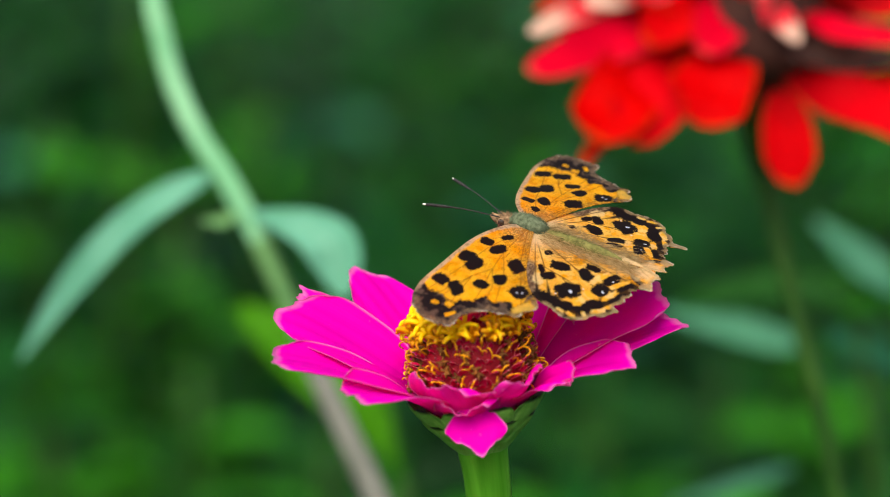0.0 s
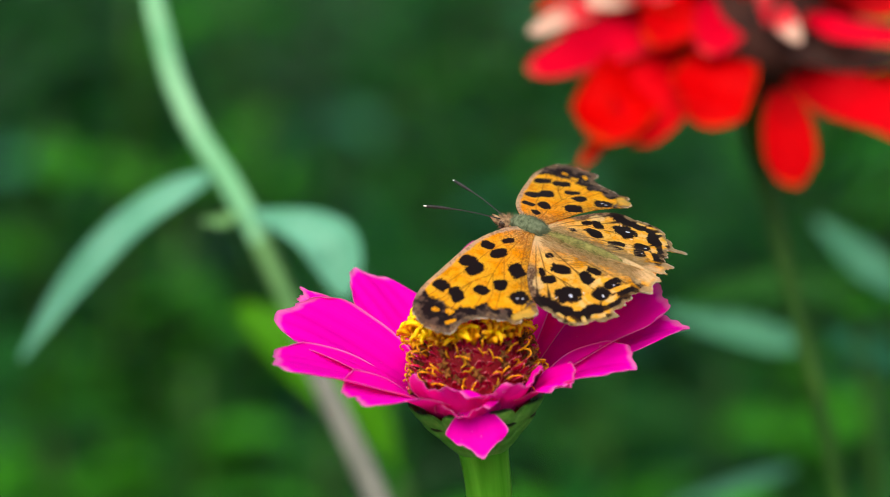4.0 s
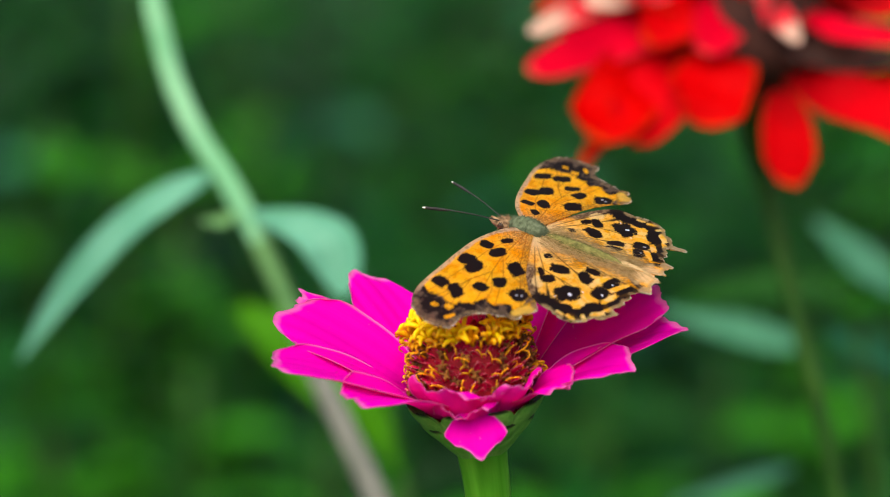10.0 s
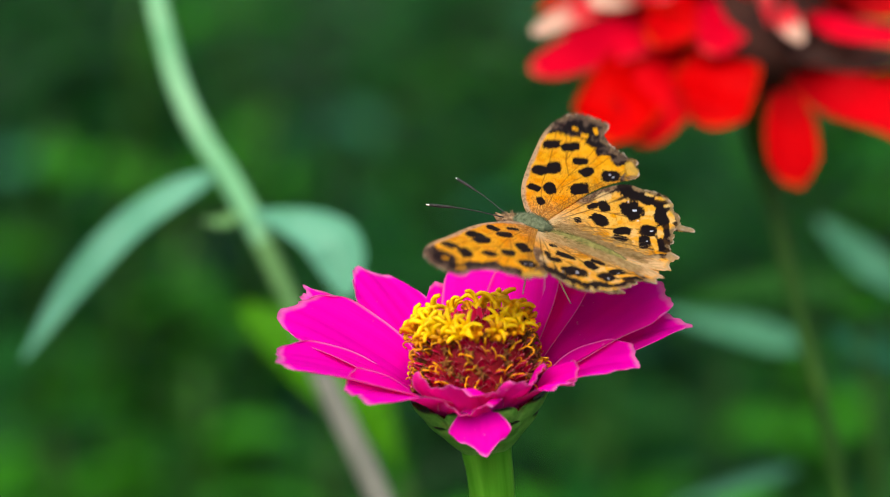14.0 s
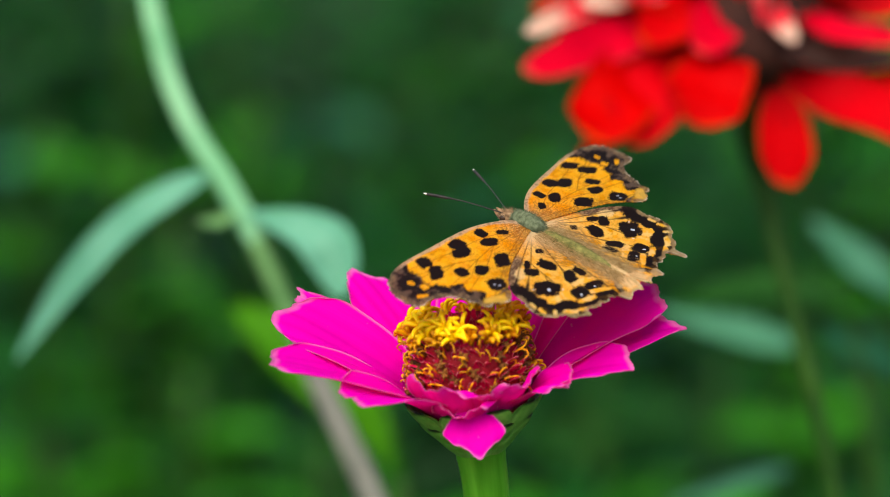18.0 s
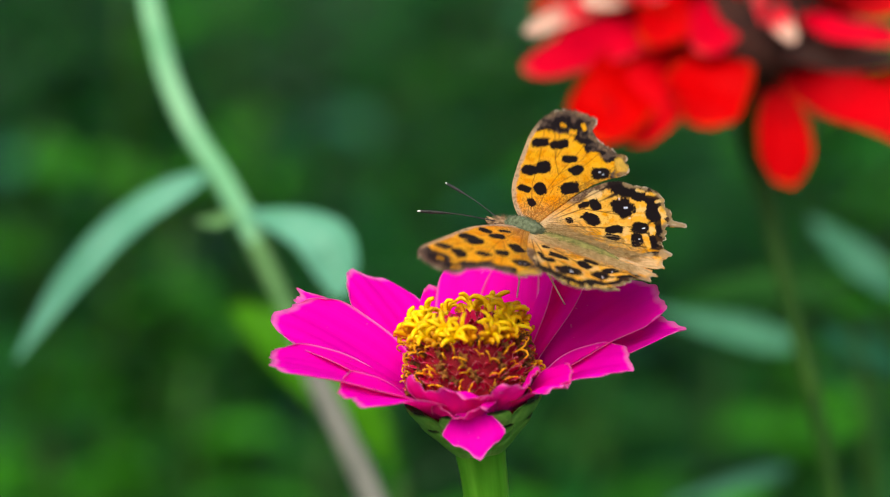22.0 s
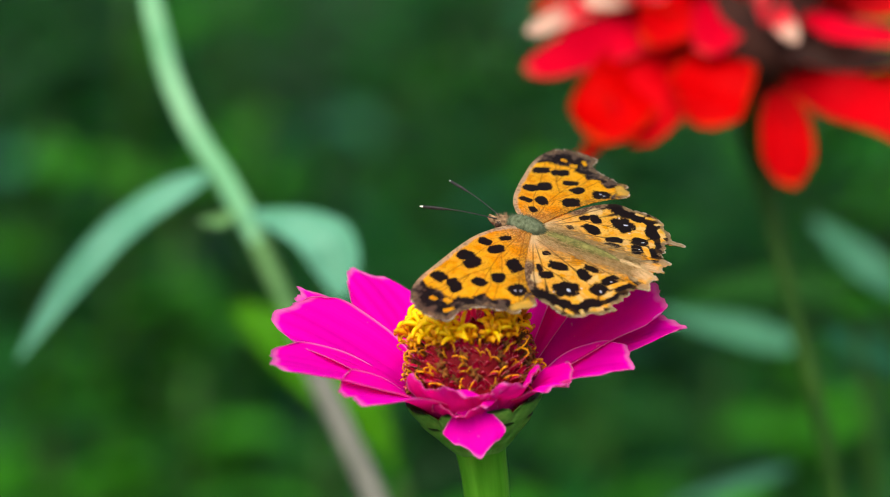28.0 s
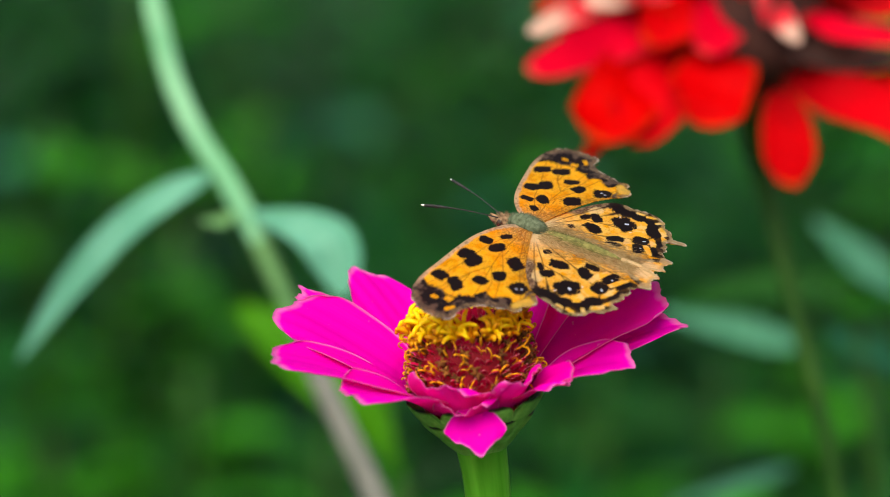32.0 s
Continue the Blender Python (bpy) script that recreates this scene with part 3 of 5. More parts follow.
HIND_LIGHTS = ((-13.5, 11.5, 1.0, 0.72, 63), (-14.0, 9.3, 1.05, 0.62, 141), (-17.0, 7.9, 1.35, 0.52, 63), (-14.1, 5.0, 1.7, 0.55, 58), (-17.3, 5.2, 1.65, 0.46, 56), (-17.0, 11.9, 1.2, 0.5, 48), (-13.9, 14.7, 0.9, 0.38, 165), (-20.6, 1.9, 1.1, 0.6, 126), (-18.0, 10.1, 0.7, 0.45, 60), (-15.7, 13.9, 0.8, 0.38, 140), (-11.9, 14.6, 0.7, 0.3, 175))


def halo(p, q, spots, wob):
    """1 in a narrow ring round the spots."""
    ring = np.zeros(p.shape)
    for x, y, r1, r2, a in spots:
        ring = np.maximum(ring, ellipse(p, q, (x, y, r1 + 0.75, r2 + 0.75, a), wob))
    return ring


def dusted(c, p, q, seed, much):
    """Loose dark scales strewn over the ground colour, thicker where much is high."""
    grain = fractal(p * 6.5, q * 6.5, seed)
    cloud = fractal(p * 0.8, q * 0.8, seed + 3)
    return mixc(c, (0.16, 0.065, 0.012), soft_step(grain + 0.20 * much + 0.18 * (cloud - 0.5), 0.62, 0.74) * (0.25 + 0.45 * np.clip(much, 0, 1)))


def fore_dorsal(p, q):
    n, fine = fractal(p * 0.9, q * 0.9, 3), fractal(p * 4, q * 4, 8)
    wob = (fine - 0.5) * 0.45 + (fractal(p * 1.2, q * 1.2, 21) - 0.5) * 0.75
    out, cost, inner = near_path(p, q, FORE_OUTER), near_path(p, q, FORE_COSTA), near_path(p, q, FORE_INNER)
    c = mixc(np.tile(np.array(ORANGE), (len(p), 1)), AMBER, soft_step(n + 0.03 * (q - 11), 0.40, 0.80))
    # duller, hairy base and inner margin
    base = 1 - soft_step(np.hypot(p, q) + wob * 4, 2.0, 7.0)
    hair = fractal(p * 2.2 - q * 1.2, q * 5.5 + p * 2.0, 33)
    c = mixc(c, (0.74, 0.44, 0.16), base * (0.45 + 0.5 * soft_step(hair, 0.4, 0.6)))
    c = mixc(c, (0.50, 0.27, 0.04), (1 - soft_step(inner + wob * 3, 0.3, 2.4)) * (0.25 + 0.5 * soft_step(hair, 0.42, 0.6)))
    c = mixc(c, (0.98, 0.58, 0.05), halo(p, q, FORE_SPOTS, wob) * 0.3)
    c = dusted(c, p, q, 110, 0.15 + 0.85 * np.maximum(1 - soft_step(np.hypot(p, q), 3, 9), 1 - soft_step(inner, 0.4, 2.6)))
    for path in FORE_VEINS:
        c = mixc(c, (0.30, 0.10, 0.008), (1 - soft_step(near_path(p, q, path), 0.03, 0.14)) * 0.7)
    # a black wavy band inside the margin, brown-grey outside it, and the dark apex with amber islands
    band = (1 - soft_step(out + wob * 1.4 + 0.40 * np.sin(p * 1.9 + 0.6) - 0.1 * (p + 3), 2.3, 2.75)) * soft_step(p - 0.35 * (q - 18), -7.0, -5.9)
    apex = soft_step(q + 0.22 * (p - 3) + wob * 1.6 - 0.9 * soft_step(p, 6.0, 8.5), 20.9, 21.6) * soft_step(q, 19.0, 20.4)
    dark = np.maximum(band, apex)
    for s in FORE_LIGHTS[:3]:
        dark = dark * (1 - 0.9 * ellipse(p, q, s, wob))
    grey = soft_step(fractal(p * 1.2, q * 1.2, 29) + 0.16 * soft_step(q, 23.2, 25.2) + 0.22 * (1 - soft_step(out, 0.7, 1.5)), 0.50, 0.72)
    c = mixc(c, mixc(np.tile(np.array((0.014, 0.010, 0.012)), (len(p), 1)), (0.115, 0.078, 0.058), grey), dark)
    # the brown-grey strip outside the band, with tan and pale scales
    strip = 1 - soft_step(out + wob * 0.7 + 0.2 * np.sin(q * 3.1), 0.75, 1.15)
    c = mixc(c, mixc(np.tile(np.array((0.10, 0.066, 0.045)), (len(p), 1)), (0.30, 0.19, 0.10), soft_step(fine, 0.46, 0.64)), strip * 0.85)
    for s in FORE_LIGHTS[3:]:
        c = mixc(c, (0.78, 0.47, 0.07), ellipse(p, q, s, wob) * 0.8)
    c = mixc(c, (0.10, 0.045, 0.010), soft_step(fractal(p * 2.6, q * 2.6, 37), 0.64, 0.72) * ellipse(p, q, (-0.6, 9.2, 2.6, 1.5, 120)) * 0.6)
    for s in FORE_SPOTS:
        c = mixc(c, BLACK, ellipse(p, q, (s[0], s[1], s[2] * 0.95, s[3] * 0.94, s[4]), wob * 0.6 + (fractal(p * 7, q * 7, 71) - 0.5) * 0.22))
    for s in ((-4.75, 15.0, 0.18, 0.2, 20), (-5.5, 14.7, 0.17, 0.2, 0), (3.1, 21.9, 0.2, 0.2, 0)):
        c = mixc(c, (0.42, 0.44, 0.55) if s[0] < 0 else (0.9, 0.5, 0.05), ellipse(p, q, s))
    # pale costal strip with dark flecks, and the fringe
    c = mixc(c, mixc(np.tile(np.array((0.54, 0.41, 0.26)), (len(p), 1)), (0.16, 0.11, 0.08), soft_step(q, 18, 23.5)), (1 - soft_step(cost + wob * 0.5, 0.40, 0.80)) * 0.92)
    c = mixc(c, (0.10, 0.065, 0.04), (1 - soft_step(cost, 0.35, 0.85)) * soft_step(fractal(p * 3, q * 3, 91), 0.55, 0.63) * 0.5)
    c = mixc(c, (0.62, 0.52, 0.40), (1 - soft_step(out, 0.06, 0.18)) * soft_step(fractal(p * 1.3, q * 1.3, 14), 0.42, 0.56))
    return c


def hind_dorsal(p, q):
    n, fine = fractal(p * 0.9, q * 0.9, 13), fractal(p * 4, q * 4, 18)
    wob = (fine - 0.5) * 0.45 + (fractal(p * 1.2, q * 1.2, 25) - 0.5) * 0.80
    out, inner, cost = near_path(p, q, HIND_OUTER), near_path(p, q, HIND_INNER), near_path(p, q, HIND_COSTA)
    c = mixc(np.tile(np.array((0.82, 0.36, 0.0)), (len(p), 1)), (0.92, 0.53, 0.09), soft_step(n, 0.35, 0.7))
    # paler base: cream hair, and some of the wing's sheen put into the colour
    c = mixc(c, (0.96, 0.70, 0.32), (1 - soft_step(np.hypot(p, q) + wob * 3, 5.0, 10.0)) * 0.28)
    # dark violet-grey front edge with a cream patch
    front = (1 - soft_step(cost + wob * 1.6, 1.3, 1.9)) * soft_step(q, 6.4, 8.0)
    c = mixc(c, mixc(np.tile(np.array((0.045, 0.035, 0.042)), (len(p), 1)), (0.30, 0.22, 0.14), soft_step(fine, 0.45, 0.65)), front * 0.92)
    c = mixc(c, (0.80, 0.58, 0.26), ellipse(p, q, (-5.9, 10.4, 1.3, 0.75, 124), wob) * 0.95)
    c = mixc(c, (0.98, 0.66, 0.14), halo(p, q, HIND_SPOTS[:8], wob) * 0.3)
    c = dusted(c, p, q, 130, 0.15 + 0.6 * (1 - soft_step(np.hypot(p, q), 3, 9)))
    streak = fractal(p * 0.9 + q * 0.4, q * 6 - p * 2.2, 41)
    c = mixc(c, (0.20, 0.10, 0.025), soft_step(streak, 0.52, 0.66) * (1 - soft_step(q, 3.2, 6.4)) * soft_step(-p, 3.0, 6.0) * 0.75)
    for path in HIND_VEINS:
        c = mixc(c, (0.12, 0.05, 0.012), (1 - soft_step(near_path(p, q, path), 0.04, 0.15)) * 0.85)
    # the outer third: a dark net whose cells are filled with amber
    edge = (1 - soft_step(out + wob * 1.6, 2.6, 3.2)) * soft_step(q, 3.2, 4.6)
    c = mixc(c, BLACK, edge * 0.95)
    for path in HIND_VEINS:
        c = mixc(c, (0.02, 0.013, 0.012), (1 - soft_step(near_path(p, q, path) + wob * 0.3, 0.14, 0.36)) * (1 - soft_step(out, 3.6, 5.2)) * soft_step(q, 3.0, 4.4) * 0.9)
    for s in HIND_SPOTS:
        c = mixc(c, BLACK, ellipse(p, q, (s[0], s[1], s[2] * 0.93, s[3] * 0.91, s[4]), wob * 0.7 + (fractal(p * 7, q * 7, 72) - 0.5) * 0.25))
    for s in HIND_LIGHTS:
        c = mixc(c, mixc(np.tile(np.array((0.92, 0.48, 0.03)), (len(p), 1)), (0.90, 0.60, 0.20), soft_step(n, 0.4, 0.6)), ellipse(p, q, s, wob * 1.1) * 0.97)
    # tan scales just inside the edge, and its pale fringe
    tan = (1 - soft_step(out + wob * 0.8, 0.45, 0.80)) * soft_step(fractal(p * 0.9, q * 0.9, 83), 0.36, 0.46)
    c = mixc(c, (0.40, 0.26, 0.12), tan * 0.75)
    tail = ellipse(p, q, (-20.5, 10.7, 1.7, 0.9, 0)) + ellipse(p, q, (-21.4, 3.7, 1.2, 0.9, 0))
    c = mixc(c, (0.46, 0.32, 0.16), np.clip(tail, 0, 1) * 0.75)
    for s in ((-11.5, 10.2, 0.36, 0.22, 150), (-12.9, 8.6, 0.2, 0.12, 140), (-15.7, 7.6, 0.24, 0.12, 140), (-16.2, 5.0, 0.18, 0.10, 140), (-9.7, 11.6, 0.22, 0.10, 60)):
        c = mixc(c, (0.72, 0.78, 0.95), ellipse(p, q, s, wob))
    hair = fractal(p * 1.4 + q * 1.0, q * 7 + p * 1.6, 31)
    fold = 1 - soft_step(inner + wob * 2, 1.6, 3.6)
    c = mixc(c, (0.76, 0.57, 0.29), fold * 0.95)
    c = mixc(c, (0.42, 0.30, 0.12), fold * soft_step(hair, 0.45, 0.7) * 0.7)
    c = mixc(c, (0.74, 0.57, 0.30), (1 - soft_step(np.hypot(p, q), 3, 6)) * 0.7)
    c = mixc(c, (0.60, 0.50, 0.38), (1 - soft_step(out, 0.06, 0.18)) * soft_step(fractal(p * 1.3, q * 1.3, 15), 0.40, 0.54))
    return c


def ventral(p, q, outer, hind):
    """Underside: golden ochre base with dark ripples, a mauve-tan middle zone behind a brown line, and an ochre outer zone."""
    n, fine = fractal(p * 0.7, q * 0.7, 43 + hind), fractal(p * 3.2, q * 3.2, 48 + hind)
    out = near_path(p, q, outer)
    rag = (fine - 0.5) * 1.2
    rho = np.hypot(p + 1.0, q) + (n - 0.5) * 2.6 + (fractal(p * 1.3, q * 1.3, 17) - 0.5) * 2.2 - (0.0 if hind else 1.2)
    c = mixc(np.tile(np.array((0.86, 0.46, 0.06)), (len(p), 1)), (1.0, 0.76, 0.30), soft_step(n, 0.40, 0.54))
    c = mixc(c, (0.60, 0.35, 0.13), soft_step(rho, 11.4, 12.0))
    c = mixc(c, (0.90, 0.58, 0.25), soft_step(rho, 11.4, 12.0) * soft_step(fractal(p * 1.1 + 7, q * 1.1, 19 + hind), 0.52, 0.60) * 0.9)
    gold = soft_step(rho + (0.8 if hind else 0.0), 15.4, 16.2)
    c = mixc(c, (0.92, 0.53, 0.04), gold)
    c = mixc(c, (1.0, 0.74, 0.24), gold * soft_step(fractal(p * 0.8, q * 0.8, 77 + hind), 0.50, 0.60) * 0.8)
    patch = soft_step(fractal(p * 0.55 + 3, q * 0.55, 71 + hind), 0.54, 0.58)
    c = mixc(c, (0.40, 0.21, 0.05), patch * 0.45)
    # the ragged brown line across the middle, and a second one outside it
    line = soft_step(rho, 10.7, 11.2) * (1 - soft_step(rho, 11.5, 12.3))
    c = mixc(c, (0.13, 0.06, 0.02), line * (0.60 + 0.3 * soft_step(fine, 0.35, 0.55)))
    c = mixc(c, (0.20, 0.095, 0.03), (1 - soft_step(np.abs(rho - 15.6 + 0.4 * np.sin(p * 1.7 + q)) + rag * 0.5, 0.15, 0.5)) * 0.7)
    # dark ripples across the veins, strongest near the base
    for step, width, seed in ((1.25, 0.17, 57), (0.85, 0.12, 58)):
        wave = np.hypot(p + 1.0, q) / step + 2.8 * fractal(p * 0.55, q * 0.55, seed + hind) + 0.9 * fractal(p * 1.9, q * 1.9, seed + 3)
        ripple = np.abs(wave - np.round(wave))
        gaps = soft_step(fractal(p * 1.0, q * 1.0, seed + 9 + hind), 0.43, 0.52)
        c = mixc(c, (0.045, 0.020, 0.006), (1 - soft_step(ripple, width * 0.35, width)) * gaps * (0.9 - 0.35 * soft_step(rho, 10.0, 13.0)))
    if not hind:
        for s in ((-0.2, 13.0, 0.95, 0.8, 20), (-2.2, 14.2, 1.0, 0.85, 20), (1.8, 12.2, 0.7, 0.6, 0), (5.6, 13.4, 1.5, 1.0, 60)):
            c = mixc(c, (0.17, 0.10, 0.06), ellipse(p, q, s, rag * 0.1) * 0.7)
        for s in ((5.0, 9.5, 1.0, 2.2, 60), (7.4, 15.6, 1.0, 2.0, 60), (5.4, 19.5, 2.2, 0.8, 30)):
            c = mixc(c, (0.24, 0.12, 0.035), ellipse(p, q, s, rag * 0.25) * 0.65)
        c = mixc(c, (0.95, 0.80, 0.58), ellipse(p, q, (8.0, 18.6, 0.9, 0.5, 90), rag * 0.3) * 0.9)
    else:
        for s in ((-11.0, 7.6, 0.75, 0.22, 130), (-10.4, 7.0, 0.22, 0.5, 0)):
            c = mixc(c, (0.95, 0.88, 0.78), ellipse(p, q, s, rag * 0.2))
        for s in ((-13.2, 12.0), (-15.0, 9.4), (-16.0, 6.6), (-16.6, 4.0)):
            c = mixc(c, (0.05, 0.03, 0.02), ellipse(p, q, (*s, 0.28, 0.24, 0)) * 0.85)
        # rosy grey net towards the inner margin
        low = 1 - soft_step(q + rag, 2.0, 4.6)
        c = mixc(c, (0.82, 0.54, 0.32), low * 0.6)
        net = np.abs(value_noise(p * 2.2, q * 2.2, 63) - 0.5)
        c = mixc(c, (0.20, 0.12, 0.09), (1 - soft_step(net, 0.02, 0.07)) * low * 0.6)
    for path in (HIND_VEINS if hind else FORE_VEINS):
        c = mixc(c, (0.085, 0.04, 0.015), (1 - soft_step(near_path(p, q, path), 0.06, 0.18)) * (0.25 + 0.6 * soft_step(rho, 8.5, 11.5)))
    c = np.clip(c * np.array((1.22, 1.0, 0.47)), 0, 1)
    # blackish margin with ochre islands, broad on the forewing and fading down the hindwing
    wide = 1.2 * (soft_step(q, 8.5, 13.0) if hind else 1.0 - 0.75 * soft_step(q, 22.5, 24.5)) + 0.25
    edge = 1 - soft_step(out + 0.35 * np.sin(q * 2.2 + p * 1.7) + rag * 0.6 - wide, -0.2, 0.15)
    isles = soft_step(fractal(p * 0.95, q * 0.95, 88 + hind), 0.56, 0.62) * soft_step(out, 0.5, 0.8)
    c = mixc(c, (0.022, 0.014, 0.009), edge * (1 - 0.85 * isles) * 0.92)
    c = mixc(c, (0.80, 0.70, 0.54), (1 - soft_step(out, 0.06, 0.2)) * soft_step(fine, 0.42, 0.6) * 0.9)
    return c


def membrane(me, c, under):
    """What the wing lets through: its own colour from above; from below amber light, held back where the scales are dark."""
    c = np.clip(c, 0, 1)
    glow = np.array((1.0, 0.56, 0.04)) * np.clip(1.7 * c.max(axis=1) ** 1.4, 0.06, 1.0)[:, None]
    passed = np.where(under[:, None], glow, c ** 0.75)
    a = me.color_attributes.new("membrane", "FLOAT_COLOR", "POINT")
    a.data.foreach_set("color", np.hstack([passed, np.ones((len(c), 1))]).astype(np.float32).ravel())


def wing_mesh(name, parts, hub, dorsal, hind, side):
    """A wing blade: outline, scales above and below. side 1: its right, -1: its left."""
    ring = smooth_path(sum(parts, []) + [parts[0][0]], 900)
    step = np.concatenate([[0], np.cumsum(np.hypot(*np.diff(ring, axis=0).T))])
    n, m = 520, 84
    s = np.linspace(0, step[-1], n, endpoint=False)
    ring = np.stack([np.interp(s, step, ring[:, 0]), np.interp(s, step, ring[:, 1])], 1)
    outer = near_path(ring[:, 0], ring[:, 1], parts[1]) < 0.3
    ring += np.where(outer, ((value_noise(s * 2.2, s * 0 + 0.5, 2) - 0.5) * 0.5 + (value_noise(s * 6.0, s * 0 + 0.5, 3) - 0.5) * 0.25), 0)[:, None] * (ring - hub) / np.linalg.norm(ring - hub, axis=1)[:, None]
    k = np.linspace(0, 1, m + 1)[1:]
    flat = (np.array(hub) + k[:, None, None] * (ring - hub)[None]).reshape(-1, 2)
    flat = np.vstack([[hub], flat])
    p, q = flat[:, 0], flat[:, 1]
    rho = np.hypot(p, q)
    camber = 0.12 * np.sin(np.arctan2(q, p) * 16) * np.clip(rho / 14, 0, 1) + 0.25 * np.sin(q * 0.16 + p * 0.2) + (-0.12 if hind else 0.10)
    thick = 0.05 + 0.05 * (1 - np.clip(rho / 25, 0, 1))
    up = np.stack([side * q * 1.035, p, camber + thick], 1) * MM
    down = np.stack([side * q * 1.035, p, camber - thick], 1) * MM
    c = len(flat)
    j = np.arange(n)
    j2 = (j + 1) % n
    tri = np.stack([np.zeros(n, int), 1 + j, 1 + j2], 1)
    quads = np.concatenate([np.stack([1 + i * n + j, 1 + (i + 1) * n + j, 1 + (i + 1) * n + j2, 1 + i * n + j2], 1) for i in range(m - 1)])
    last = 1 + (m - 1) * n
    rim = np.stack([last + j, last + j + c, last + j2 + c, last + j2], 1)
    faces = tri.tolist() + quads.tolist() + (tri[:, ::-1] + c).tolist() + (quads[:, ::-1] + c).tolist() + rim.tolist()
    if side * 1 > 0:
        faces = [f[::-1] for f in faces]
    me = bpy.data.meshes.new(name)
    me.from_pydata(np.vstack([up, down]).tolist(), [], faces)
    me.materials.append(WING)
    me.polygons.foreach_set("use_smooth", np.ones(len(me.polygons), bool))
    col = np.ones((2 * c, 4), np.float32)
    col[:c, :3], col[c:, :3] = dorsal(p, q), ventral(p, q, parts[1], hind)
    a = me.color_attributes.new("scales", "FLOAT_COLOR", "POINT")
    a.data.foreach_set("color", np.clip(col, 0, 1).ravel())
    membrane(me, col[:, :3], np.arange(2 * c) >= c)
    me.update()
    return me


BUTTERFLY = pose(0.01400, 0.00206, 0.80346, 14.48, -15.38, 63.22)


def ellipsoid(cx, cy, cz, rx, ry, rz, nu=14, nv=18, seed=0, lump=0.05):
    v, f = lathe([(max(0.02, math.sin(math.pi * k / nu)), -math.cos(math.pi * k / nu)) for k in range(nu + 1)], nv)
    out = []
    for x, y, z in v:
        d = 1 + lump * noise.noise((x * 2 + seed, y * 2, z * 2))
        out.append(((cx + x * rx * d) * MM, (cy + y * ry * d) * MM, (cz + z * rz * d) * MM))
    return out, f


def fur(places, length, spread, seed, lean):
    """Fine tapered hairs from (place, normal) pairs."""
    rng = random.Random(seed)
    verts, faces = [], []
    for at, nrm in places:
        d = (Vector(nrm) + Vector((rng.gauss(0, spread), rng.gauss(0, spread), rng.gauss(0, spread))) + Vector(lean)).normalized()
        ln = length * rng.uniform(0.5, 1.2)
        s = d.orthogonal().normalized() * 0.035
        s2 = d.cross(s)
        k = len(verts)
        a = Vector(at)
        for w in (s, -0.5 * s + 0.87 * s2, -0.5 * s - 0.87 * s2):
            verts.append(tuple((a + w) * MM))
        verts.append(tuple((a + d * ln + Vector((0, -0.15 * ln, 0))) * MM))
        faces += [[k, k + 1, k + 3], [k + 1, k + 2, k + 3], [k + 2, k, k + 3]]
    return verts, faces


